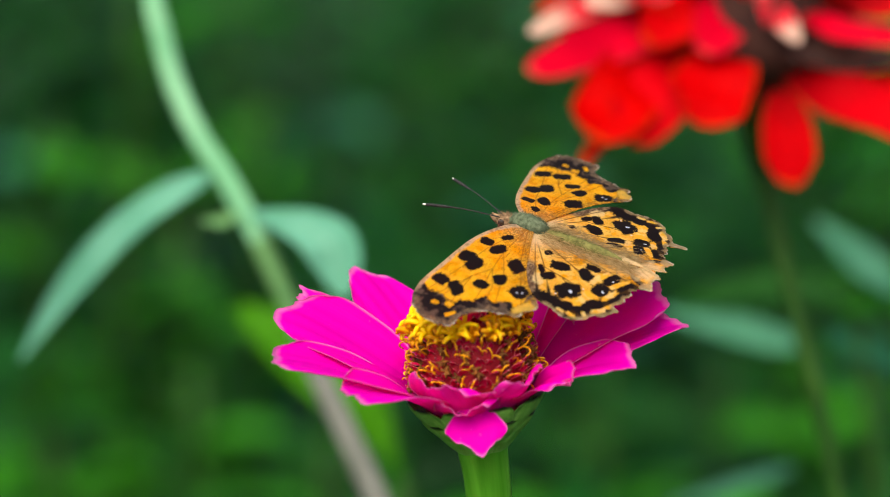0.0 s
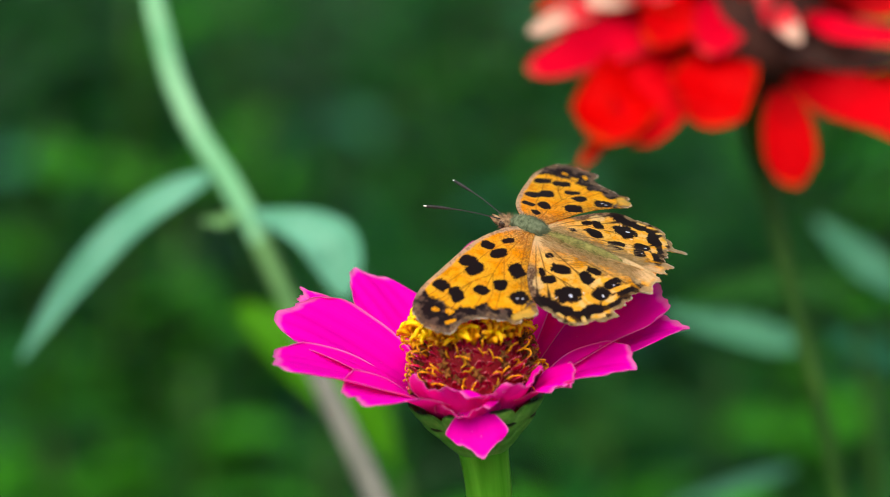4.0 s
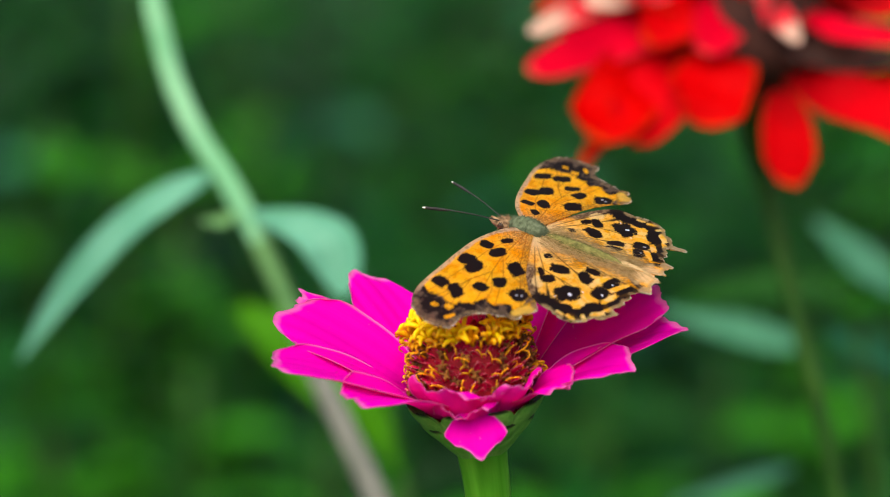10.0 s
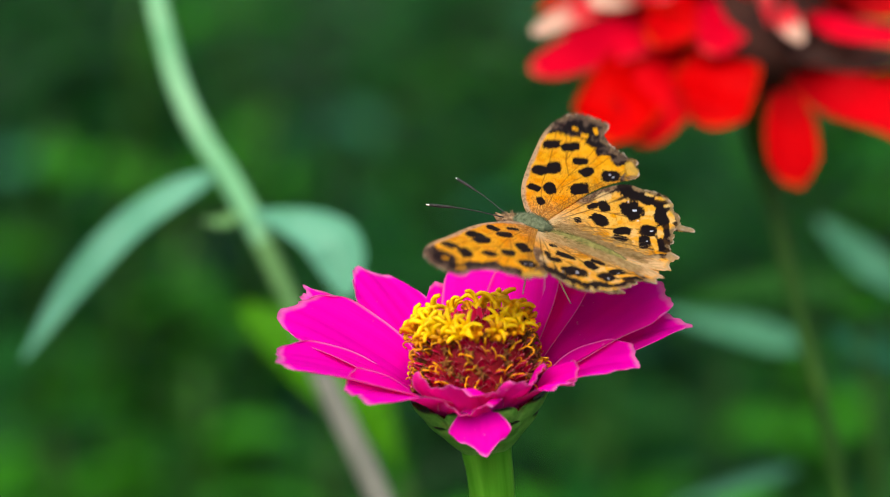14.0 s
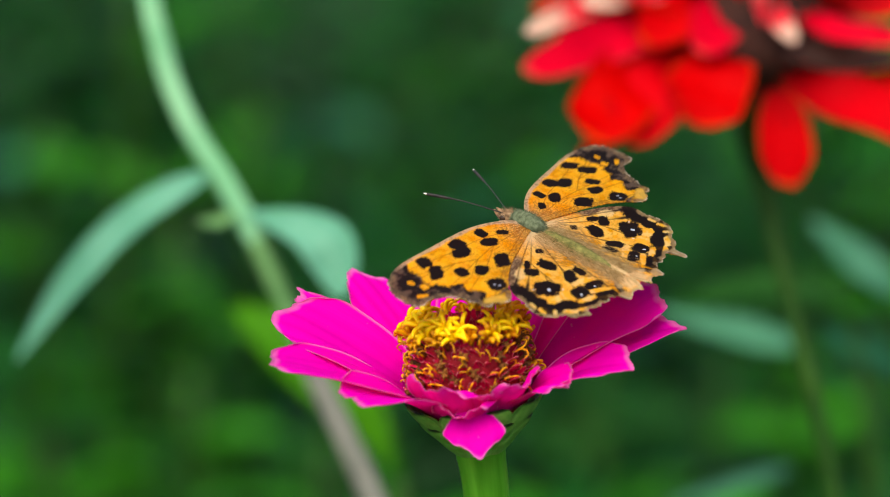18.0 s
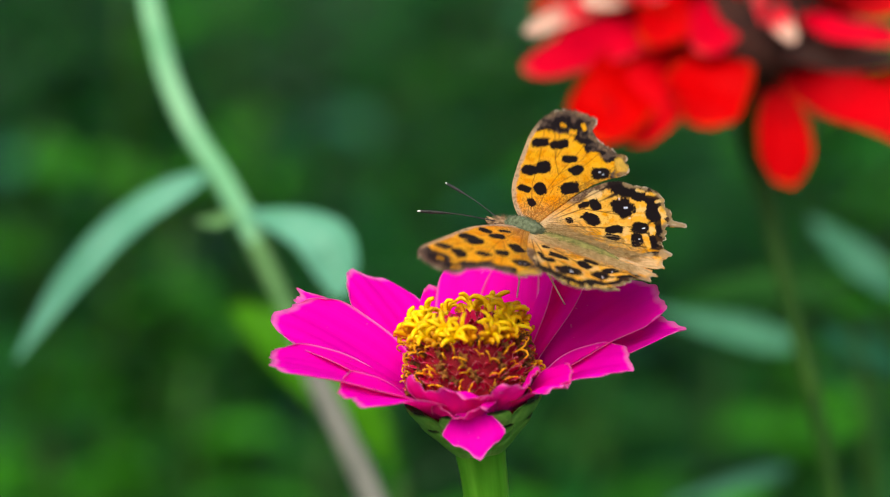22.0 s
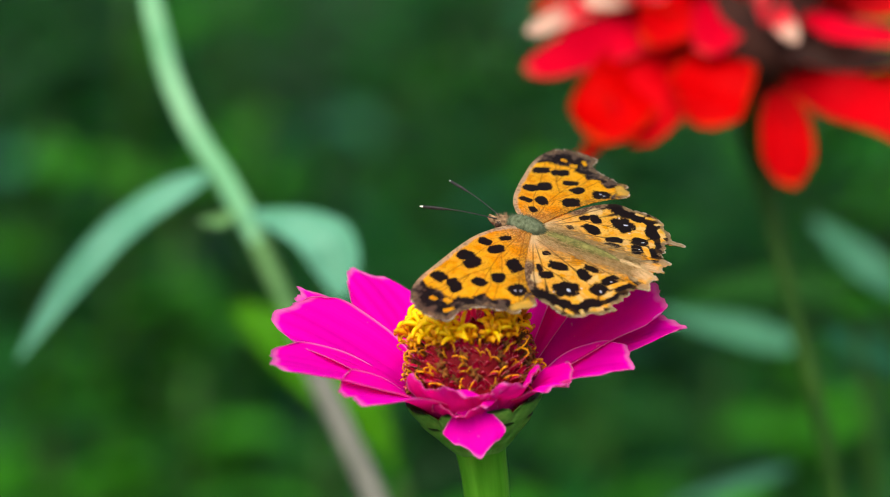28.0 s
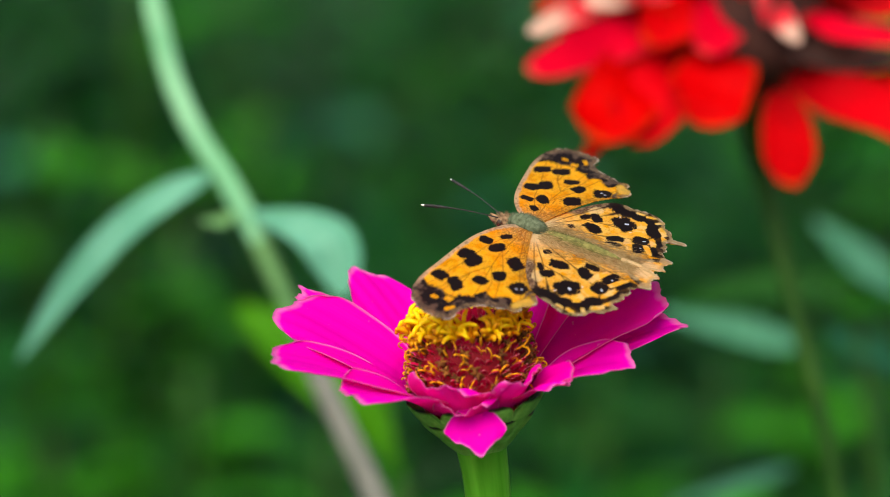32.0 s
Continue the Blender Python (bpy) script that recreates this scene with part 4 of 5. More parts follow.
def build_butterfly():
    root = empty("butterfly", BUTTERFLY)
    tagged(root, "orange butterfly with black spots, perched on the pink zinnia", "butterfly")
    v, f = ellipsoid(0, 1.0, -0.2, 1.65, 3.3, 1.7, seed=1)
    mesh_part("thorax", v, f, FUR_OLIVE, root, "olive-grey furry thorax")
    v, f = joined([ellipsoid(0, -8.6, -0.4, 1.1, 7.2, 1.1, seed=2, lump=0.03)])
    mesh_part("abdomen", v, f, FUR_ABDOMEN, root, "greenish olive hairy abdomen")
    v, f = ellipsoid(0, 4.9, -0.9, 1.25, 1.3, 1.15, seed=3)
    head = mesh_part("head", v, f, FUR_BROWN, root)
    for s in (-1, 1):
        v, f = ellipsoid(s * 0.95, 5.2, -0.85, 0.5, 0.62, 0.62, 10, 12, lump=0)
        mesh_part("eye", v, f, EYE_DARK, head)
        v, f = tube(np.array(smooth_path([(s * 0.35, 5.6, -1.2), (s * 0.4, 6.6, -1.0), (s * 0.35, 7.6, -0.6)], 8)) * MM, [0.00038, 0.00045, 0.00012], 7)
        mesh_part("palp", v, f, FUR_BROWN, head)
    rng = random.Random(5)

    def round_body(cy, ry, rx, cz, rz, n):
        out = []
        for _ in range(n):
            w, y = rng.uniform(0, 2 * math.pi), rng.uniform(-0.95, 0.95)
            k = math.sqrt(1 - y * y)
            nn = Vector((math.cos(w) * k, y, math.sin(w) * k))
            out.append(((nn.x * rx, cy + nn.y * ry, cz + nn.z * rz), nn))
        return out
    v, f = fur(round_body(1.0, 3.3, 1.6, -0.2, 1.65, 1700), 0.6, 0.3, 6, (0, -0.5, 0.1))
    ob = mesh_part("thorax_hair", v, f, FUR_OLIVE, root)
    ob["kind"] = "stuff"
    v, f = fur(round_body(-8.3, 7.0, 1.05, -0.4, 1.05, 1700), 0.55, 0.25, 7, (0, -0.9, 0))
    ob = mesh_part("abdomen_hair", v, f, FUR_ABDOMEN, root)
    ob["kind"] = "stuff"
    v, f = fur(round_body(4.9, 1.3, 1.2, -0.9, 1.1, 400), 0.8, 0.3, 8, (0, 0.4, 0.1))
    ob = mesh_part("head_hair", v, f, FUR_BROWN, root)
    ob["kind"] = "stuff"
    # antennae, with a white-tipped club
    for s, tip in ((1, (7.6, 17.7, -2.0)), (-1, (-7.5, 15.7, 1.6))):
        base = Vector((0.5 * s, 5.7, -0.3))
        end = Vector(tip)
        mid = base.lerp(end, 0.5) + Vector((0, 0, 0.35))
        path = smooth_path([base, mid, end], 22)
        v, f = tube(path * MM, [0.00010, 0.00009, 0.00009, 0.00009, 0.00009, 0.00010, 0.00022, 0.00026, 0.00021], 8)
        ob = mesh_part("antenna", v, f, ANTENNA, root)
        d = (path[-1] - path[-2]) / np.linalg.norm(path[-1] - path[-2])
        v, f = tube(np.array([path[-1] - d * 0.1, path[-1] + d * 0.15, path[-1] + d * 0.5]) * MM, [0.00016, 0.00016, 0.00006], 8)
        mesh_part("antenna_tip", v, f, CLUB_TIP, ob, "white club tip")
    # legs that stand on the petals
    for path in ([(-1.2, -0.6, -2.0), (-5.4, 0.9, -1.9), (-7.6, -2.0, -3.9), (-8.9, -2.6, -6.9)], [(-1.2, -3.6, -2.2), (-4.0, -5.0, -3.2), (-3.6, -6.8, -6.4), (-2.5, -8.4, -9.7)],
                 [(1.2, -0.6, -2.0), (4.4, 1.0, -3.2), (5.2, 0.6, -7.5)], [(1.2, -3.6, -2.2), (4.0, -6.0, -4.0), (4.8, -9.0, -9.0)]):
        v, f = tube(smooth_path(path, 16) * MM, [0.00022, 0.00019, 0.00015, 0.00012], 7)
        mesh_part("leg", v, f, LEG, root, "thin pale leg")
    wings = []
    for s, side in ((1, "right"), (-1, "left")):
        for name, parts, hub, fn, hind in (("forewing", (FORE_COSTA, FORE_OUTER, FORE_INNER), (2.2, 15.0), fore_dorsal, 0), ("hindwing", (HIND_COSTA, HIND_OUTER if s > 0 else [e for e in HIND_OUTER if e[0] > -19.85 or e[1] < 10.0], HIND_INNER), (-11.5, 7.0), hind_dorsal, 1)):
            ob = new(name, wing_mesh(name, parts, np.array(hub), fn, hind, s))
            ob.parent = root
            ob["label"] = "orange black-spotted wing with bark-brown underside"
            wings.append((ob, s, hind))
            if hind:
                spots = []
                for _ in range(900):
                    a, b = -1.5 - 16.0 * rng.random(), abs(rng.gauss(0, 1.0)) * 1.5
                    spots.append(((s * b, a, 0.12), (s * 0.35, -1.0, 0.22)))
                hv, hf = fur(spots, 1.8, 0.22, 60 + s, (0, -0.3, 0))
                hairs = mesh_part("wing_hair", hv, hf, FUR_WARM, ob, "long tan hair on the hindwing's inner margin")
                hairs["kind"] = "stuff"
    # the hindwings' inner folds, which wrap the body below the hinge
    folds = []
    for s in (1, -1):
        def fn(u, v):
            reach = 2.3 * np.sin(np.clip(u, 0, 1) ** 0.72 * math.pi) ** 0.62 + 0.3
            z = 0.6 - (v + 1) * 0.5 * (reach + 0.6)
            return np.stack([s * 0.02 * np.sin(u * 30), 4.4 - 25.2 * u, z], 2) * MM
        made = sheet(fn, 60, 24, 0.12 * MM)
        ob = mesh_part("wing_fold", made[0], made[1], WING, root, "pinkish-tan inner fold of the hindwing")
        v = np.array(made[0]) / MM
        c = ventral(v[:, 1], v[:, 2], HIND_OUTER, 1)
        c = mixc(c, (0.85, 0.58, 0.36), np.full(len(c), 0.5))
        net = np.abs(value_noise(v[:, 1] * 1.7, v[:, 2] * 3.4, 64) - 0.5)
        c = mixc(c, (0.13, 0.07, 0.04), (1 - soft_step(net, 0.02, 0.08)) * 0.7)
        a = ob.data.color_attributes.new("scales", "FLOAT_COLOR", "POINT")
        a.data.foreach_set("color", np.hstack([c, np.ones((len(c), 1))]).astype(np.float32).ravel())
        membrane(ob.data, c, np.ones(len(c), bool))
        folds.append((ob, s))
    return root, wings, folds


butterfly, wings, folds = build_butterfly()


# ---- the red zinnia behind ----
def blade(name, parent, points, half, seed, mats, label="", face=(0.0, -0.75, 0.66), fold=0.25, peak=0.78, blunt=False):
    """A leaf or petal along a bent midrib: its points, its greatest half width in metres, and the way its upper side looks."""
    path = smooth_path([tuple(p) for p in points], 26)
    tang = np.gradient(path, axis=0)
    tang /= np.linalg.norm(tang, axis=1, keepdims=True)
    side = np.cross(tang, np.array(face))
    side /= np.linalg.norm(side, axis=1, keepdims=True)
    up = np.cross(side, tang)
    ph = seed * 1.7

    def fn(u, v):
        k = np.arange(26)
        if blunt:
            w = half * (0.42 + 0.58 * np.sin(np.clip(u / 0.62, 0, 1) * math.pi / 2)) * np.sqrt(1 - np.clip(u, 0, 1) ** 5 * 0.97) * (1 + 0.10 * np.sin(u * 8 + ph + 2.5 * v))
        else:
            w = half * (np.sin(np.clip(u, 0, 1) ** peak * math.pi) ** 0.75 + 0.04)
        lift = w * (fold * np.abs(v) + (0.22 if blunt else 0.10) * np.sin(u * 9 + ph) * v + 0.05 * np.sin(u * 17 + ph))
        return path[k][:, None, :] + side[:, None, :] * (w * v)[..., None] + up[:, None, :] * lift[..., None]

    made = sheet(fn, 26, 9, 0.0004)
    return mesh_part(name, made[0], made[1], mats, parent, label, along=made[2], slots=made[3])


def blade_leaf(parent, points, half, seed, mat, fold=0.25, peak=0.78):
    return blade("leaf", parent, points, half, seed, [mat, mat], fold=fold, peak=peak)


def build_red_zinnia():
    root = empty("zinnia", Matrix.Translation(site(65.5, 44.7, 190)) @ pose(0, 0, 0, 14, 3, 0))
    tagged(root, "large double scarlet-red zinnia on a dark green stem", "flower")
    inv = root.matrix_basis.inverted()
    v, f = tube(smooth_path([(0, 0, -0.008), (0, 0.0, -0.02), inv @ site(67.9, 13, 202), inv @ site(72.1, -5, 200), inv @ site(75.7, -19.4, 200), inv @ site(79.3, -33.8, 200), inv @ site(82.9, -52.6, 202), inv @ site(86, -75, 205), inv @ Vector((0.093, 0.21, 0.55)), inv @ Vector((0.094, 0.22, 0.30)), inv @ Vector((0.094, 0.23, 0.0))], 60), [0.003, 0.0018, 0.0018, 0.0022], 14)
    mesh_part("stem", v, f, OLIVE_STEM, root)
    # the disc is widened and darkened to stand in for the shaded crevices
    v, f = lathe([(3, -14), (6, -12), (11, -8), (15, -2), (15.5, 3), (12, 10), (8, 16), (5, 19), (1, 20)], 36, 0.04)
    mesh_part("disc", np.array(v) * MM, f, CREVICE_DARK, root)
    rng = random.Random(12)
    outer = [(-141, 43, 6, -4, -46), (34, 38, 22, 16, -10), (70, 38, 22, 18, -10), (106, 38, 22, 18, -8), (142, 38, 22, 16, -8), (172, 38, 20, 10, -4)]
    for k, (az, ln, wd, l0, l1) in enumerate(outer):
        made = petal_mesh(ln, wd, l0, l1, 10, 180 + k, cup=rng.uniform(0.1, 0.4), twist=rng.uniform(-20, 20), waves=1.0, notch=0.03)
        ob = mesh_part("petal", made[0], made[1], [RED, RED_UNDER], root, along=made[2], slots=made[3])
        ob.matrix_basis = pose(0, 0, -2 * MM, 0, 0, az)
    rows = [(9, 37, 21, 30, 2, 10, 3, 25), (8, 32, 19, 48, 22, 9, 7, 5), (8, 26, 17, 66, 84, 9, 9, 30), (8, 21, 14, 76, 118, 7, 12, 10), (6, 15, 10, 80, 110, 5, 15, 0)]
    for row, (n, ln, wd, l0, l1, r, z, off) in enumerate(rows):
        for k in range(n):
            az = (360 * k / n + off + rng.uniform(-8, 8) + 180) % 360 - 180
            if row < 3 and (-172 if row < 2 else -96) < az < (-8 if row < 2 else -45):
                continue
            made = petal_mesh(ln * rng.uniform(0.9, 1.1), wd * rng.uniform(0.85, 1.1), l0 + rng.uniform(-8, 8), l1 + rng.uniform(-14, 12), r, 200 + row * 20 + k, cup=rng.uniform(0.0, 0.3), twist=rng.uniform(-18, 18), waves=1.6, notch=0.08)
            ob = mesh_part("petal", made[0], made[1], [RED, RED_UNDER], root, along=made[2], slots=made[3])
            ob.matrix_basis = pose(0, 0, z * MM, 0, 0, az)
    # the petals of the front, each along its own bent midrib: right of, above and behind the flower's heart, in millimetres
    front = [("", RED, 8.6, [(-19, -2, -6), (-29, -12, -18), (-35.5, -23, -28)]), ("", RED, 8.0, [(-13, -2, -4), (-22, -12, -16), (-28, -23.5, -25)]), ("", RED, 8.6, [(-9, -2, -8), (-11, -11.5, -20), (-11.5, -20.5, -27)]),
             # the dark blade is no real petal: it fills the shaded gap
             ("", RED, 6.6, [(5, -8, -8), (20, -15, -18), (38, -23, -26)]), ("", RED, 4.4, [(13, -10, -6), (26, -12, -12), (44, -15, -18)]), ("dark blade filling the shaded gap under the petals", CREVICE_DARK, 3.2, [(4, -5, -14), (15, -5.5, -14), (29, -6, -14)]),
             ("rose-red petal", RED_ROSE, 5.0, [(-16, 1, -4), (-32, -2.5, -15), (-49, -9, -24)]), ("", RED, 4.2, [(-14, 4, 0), (-28, 3.5, -6), (-43, 0.5, -14)]),
             ("", RED, 6.0, [(-6, 9, 0), (-15, 5.0, -10), (-25, -2.5, -17)]), ("rose-red petal", RED_ROSE, 6.0, [(-3, 9, -2), (-8, 3, -12), (-13, -5, -18)]),
             ("rose-red petal", RED_ROSE, 2.8, [(8, 3, -12), (16, -0.5, -20), (27, -2.5, -24)]), ("", RED_UNDER, 4.0, [(7, 12, 2), (17, 8, -6), (29, 4.5, -12)]),
             ("rose-red petal", RED_ROSE, 4.0, [(-5, 14, 2), (-16, 9.5, -6), (-28, 7, -12)])]
    for k, (label, mat, half, steps) in enumerate(front):
        blade("petal", root, [inv @ site(65.5 + x, 44.7 + y, 190 + w) for x, y, w in steps], half * MM, 180 + k, [mat, RED_UNDER], label, fold=0.12, blunt=True)
    # petals that curl up and show their pale backs
    curls = [(2.6, [(-29, 6, -8), (-38, 4, -14), (-48.5, -1, -20)]), (2.8, [(-16, 9.5, -6), (-25, 7.5, -12), (-37, 5.5, -16)]), (1.7, [(0, 1, -19), (-1, 6, -20), (-2, 14, -20)]), (2.3, [(4, 4.5, -17), (3.4, 1.5, -20), (6.0, -3, -22)])]
    for k, (half, steps) in enumerate(curls):
        blade("petal", root, [inv @ site(65.5 + x, 44.7 + y, 190 + w) for x, y, w in steps], half * MM, 230 + k, [RED_PALE, RED_PALE], "faded pale pink petal", fold=0.2, blunt=True)
    # one narrow petal that hangs down towards the viewer
    made = petal_mesh(21, 11.5, -30, -60, 18, 290, cup=0.05, waves=0.6, power=0.5)
    ob = mesh_part("petal", made[0], made[1], [RED, RED_UNDER], root, along=made[2], slots=made[3])
    ob.matrix_basis = pose(0, 0, -5 * MM, 0, 0, -78)
    yellows = [stock("disc_floret", floret_mesh(k + 30, 5), YELLOW) for k in range(2)]
    spread_round(root, "disc_floret", yellows, 12, 5, 16, 15, 210, 0.3, True)
    return root


build_red_zinnia()


# ---- the pale green plant that arches behind the flower ----
def build_mint_plant():
    foot = Vector((0.03, 0.225, 0.0))
    root = empty("garden_plant", Matrix.Translation(foot))
    tagged(root, "tall arching pale-green plant with narrow drooping leaves", "plant")
    k = 755 / 565 * 0.0885
    px = [(300, -260), (266, -110), (270, 0), (284, 60), (309, 150), (350, 240), (395, 310), (430, 372), (458, 425), (490, 495), (522, 565), (552, 640)]
    top = [site((x - 784) * k, (438 - y) * k, 190) - foot for x, y in px]
    low = [site((x - 784) * (565 + w) / 565 * 0.0885, (438 - y) * (565 + w) / 565 * 0.0885, w) - foot for x, y, w in ((552, 640, 192), (600, 740, 191), (655, 860, 190), (715, 1010, 190))] + [Vector((-0.012, 0, 0.60)), Vector((0, 0, 0.3)), Vector((0, 0, 0))]
    v, f = tube(smooth_path(top[:9], 60), [0.0019, 0.0022, 0.0024, 0.0024, 0.0025, 0.0023], 12)
    mesh_part("stem", v, f, MINT_STEM, root, "pale mint-green upper stem")
    v, f = tube(smooth_path(top[8:], 24), [0.0024, 0.0022, 0.0023], 12)
    mesh_part("stem", v, f, GREEN_NODE, root, "darker green middle stem")
    v, f = tube(smooth_path(low, 40), [0.0025, 0.0029, 0.003], 12)
    mesh_part("stem", v, f, DRY_STEM, root, "dry grey-brown lower stem")
    def along(steps):
        return [site((x - 784) * (645 + w) / 565 * 0.0885, (438 - y) * (645 + w) / 565 * 0.0885, w + 80) - foot for x, y, w in steps]
    blade_leaf(root, along([(378, 305, 110), (300, 345, 110), (222, 402, 112), (150, 474, 116), (92, 550, 120), (34, 636, 124)]), 0.0038, 1, MINT)
    blade_leaf(root, along([(424, 372, 109), (500, 390, 105), (562, 412, 101), (592, 452, 99), (606, 528, 97)]), 0.0057, 2, MINT, peak=1.5, fold=0.08)
    blade_leaf(root, along([(418, 376, 108), (385, 392, 106), (352, 388, 104)]), 0.0014, 3, GREEN_NODE)
    return root


build_mint_plant()


# ---- other plants of the bed ----
def build_bush(x, y, tall, seed, mats, pairs, size, stem_mat):
    rng = random.Random(seed)
    root = empty("garden_plant", pose(x, y, 0, 0, 0, rng.uniform(0, 360)))
    tagged(root, "leafy green garden plant in the bed", "plant", "background plants")
    lean = Vector((rng.uniform(-.06, .06), rng.uniform(-.06, .06), 0))
    path = smooth_path([(0, 0, 0), Vector((0, 0, tall * 0.5)) + lean * 0.4, Vector((0, 0, tall)) + lean], 20)
    v, f = tube(path, [0.005, 0.004, 0.002], 8)
    mesh_part("stem", v, f, stem_mat, root)
    stocks = [stock("leaf", leaf_mesh(size * rng.uniform(0.8, 1.2), size * rng.uniform(0.32, 0.5), rng.uniform(20, 50), rng.uniform(-60, -10), rng.uniform(5, 22), seed * 7 + k, 10, 5), [m, m]) for k, m in enumerate(mats)]
    for k in range(pairs):
        t = (k + 1) / (pairs + 0.5)
        at = Vector(path[int(t * 19)])
        turn = k * 90 + rng.uniform(-30, 30)
        for s in (0, 180):
            m = Matrix.Translation(at) @ pose(0, 0, 0, rng.uniform(-20, 20), rng.uniform(-15, 15), turn + s + rng.uniform(-15, 15)) @ Matrix.Diagonal((*[rng.uniform(0.7, 1.15)] * 3, 1))
            share("leaf", rng.choice(stocks), root, m)
    return root


def build_side_plant():
    """The plant whose pale narrow leaves show behind the red flower's stem."""
    foot = Vector((0.125, 0.37, 0.0))
    root = empty("garden_plant", Matrix.Translation(foot))
    tagged(root, "tall green plant with long pale narrow leaves", "plant")
    v, f = tube(smooth_path([site(101, -10, 332) - foot, site(103, -24, 332) - foot, site(107, -62, 333) - foot, Vector((-0.015, 0, 0.5)), Vector((0, 0, 0))], 40), [0.001, 0.0014, 0.003], 10)
    mesh_part("stem", v, f, OLIVE_STEM, root)
    k = 895 / 565 * 0.0885
    for steps, half, mat in (([(1415, 612), (1340, 594), (1260, 572), (1165, 548)], 0.0042, PALE_LEAF), ([(1585, 520), (1520, 458), (1440, 385)], 0.0044, PALE_LEAF), ([(1400, 822), (1310, 856), (1170, 900)], 0.0022, PALE_LEAF),
                             ([(1520, 525), (1400, 505), (1280, 516), (1180, 545)], 0.0046, LEAF_MID), ([(1455, 590), (1530, 612), (1620, 670)], 0.0045, LEAF_BLUE), ([(1470, 540), (1530, 520), (1640, 540)], 0.006, LEAF_BRIGHT)):
        blade_leaf(root, [site((x - 784) * k, (438 - y) * k, 328 + 6 * n) - foot for n, (x, y) in enumerate(steps)], half, int(half * 9000), mat)


def build_leafy_neighbour():
    """A fresh green plant close behind the pink flower."""
    foot = Vector((0.0, 0.31, 0.0))
    root = empty("garden_plant", Matrix.Translation(foot))
    tagged(root, "fresh green plant with broad bright leaves", "plant")
    v, f = tube(smooth_path([site(-9.6, -55.8, 300) - foot, site(-8, -80, 302) - foot, Vector((0, 0, 0.4)), Vector((0, 0, 0))], 30), [0.002, 0.003, 0.0035], 10)
    mesh_part("stem", v, f, OLIVE_STEM, root)
    k = 865 / 565 * 0.0885
    blade_leaf(root, [site((x - 784) * k, (438 - y) * k, 300) - foot for x, y in ((700, 830), (650, 740), (560, 645), (410, 535))], 0.0080, 4, FRESH, peak=1.5)
    blade_leaf(root, [site((x - 784) * k, (438 - y) * k, 305) - foot for x, y in ((715, 850), (800, 830), (900, 870))], 0.007, 5, LEAF)


def build_undergrowth():
    """Low dense leaves that cover the soil between the plants."""
    rng = np.random.RandomState(9)
    base = leaf_mesh(70, 30, 40, -30, 12, 3, 5, 3)
    v0, f0 = np.array(base[0]), base[1]
    verts, faces = [], []
    for k in range(9500):
        y = -0.9 + 6.0 * rng.rand() if k % 3 else 0.5 + 3.6 * rng.rand()
        x = (rng.rand() - 0.5) * (4.4 if k % 3 else 0.8 + 0.7 * y)
        z = (0.03 + 0.45 * rng.rand()) * (1 - 0.05 * abs(y)) * (0.75 + 0.5 * value_noise(np.array([x * 6.0]), np.array([y * 4.0]), 4)[0]) * (1.0 if y > 0.45 else 0.6)
        m = np.array((pose(0, 0, 0, rng.uniform(-30, 30), rng.uniform(-40, 20), rng.uniform(0, 360))).to_3x3()) * rng.uniform(0.7, 1.5)
        faces += [[i + k * len(v0) for i in q] for q in f0]
        verts.append(v0 @ m.T + [x, y, z])
    ob = mesh_part("undergrowth", np.concatenate(verts), faces, UNDERGROWTH)
    tagged(ob, "dense dark green low leaves covering the garden bed", "undergrowth", kind="stuff")


def build_bed():
    rng = random.Random(77)
    kinds = [[LEAF, LEAF, LEAF_BRIGHT], [LEAF, LEAF_MID, LEAF_BLUE], [LEAF, LEAF_BLUE, LEAF], [LEAF, LEAF, LEAF]]
    for k in range(120):
        y = 0.75 + 2.4 * (k % 72 / 72) + rng.uniform(-0.1, 0.1)
        x = rng.uniform(-0.21, 0.21) * (0.8 + y) if k < 72 else rng.choice((-1, 1)) * (0.25 * (0.8 + y) + rng.uniform(0, 1.2))
        tall = 0.775 - 0.10 * y + rng.uniform(-0.16, 0.08)
        if 0.03 < x < 0.2 and y < 1.25:
            tall *= 0.82
        if -0.14 < x < 0.02 and y < 2.0:
            tall *= 0.86
        build_bush(x, y, tall, 300 + k, kinds[rng.randrange(4)], rng.randint(11, 16), rng.uniform(55, 95), OLIVE_STEM)


for spot_x, spot_y, spot_tall in ((-0.19, 1.0, 0.64), (-0.16, 0.92, 0.62), (-0.09, 0.9, 0.60), (-0.085, 0.8, 0.58), (-0.06, 0.8, 0.56), (-0.11, 0.86, 0.54), (-0.13, 0.95, 0.57), (-0.07, 0.98, 0.57), (0.06, 0.9, 0.55), (-0.17, 0.95, 0.71), (-0.11, 1.12, 0.51), (-0.15, 0.92, 0.50), (-0.05, 1.0, 0.47), (0.05, 1.02, 0.50), (0.24, 1.25, 0.64), (0.12, 1.2, 0.56)):
    build_bush(spot_x, spot_y, spot_tall, int(900 + spot_x * 100), [LEAF_BRIGHT, LEAF_MID, LEAF_BRIGHT], 15, 66, OLIVE_STEM)
build_side_plant()
build_leafy_neighbour()
build_undergrowth()
build_bed()


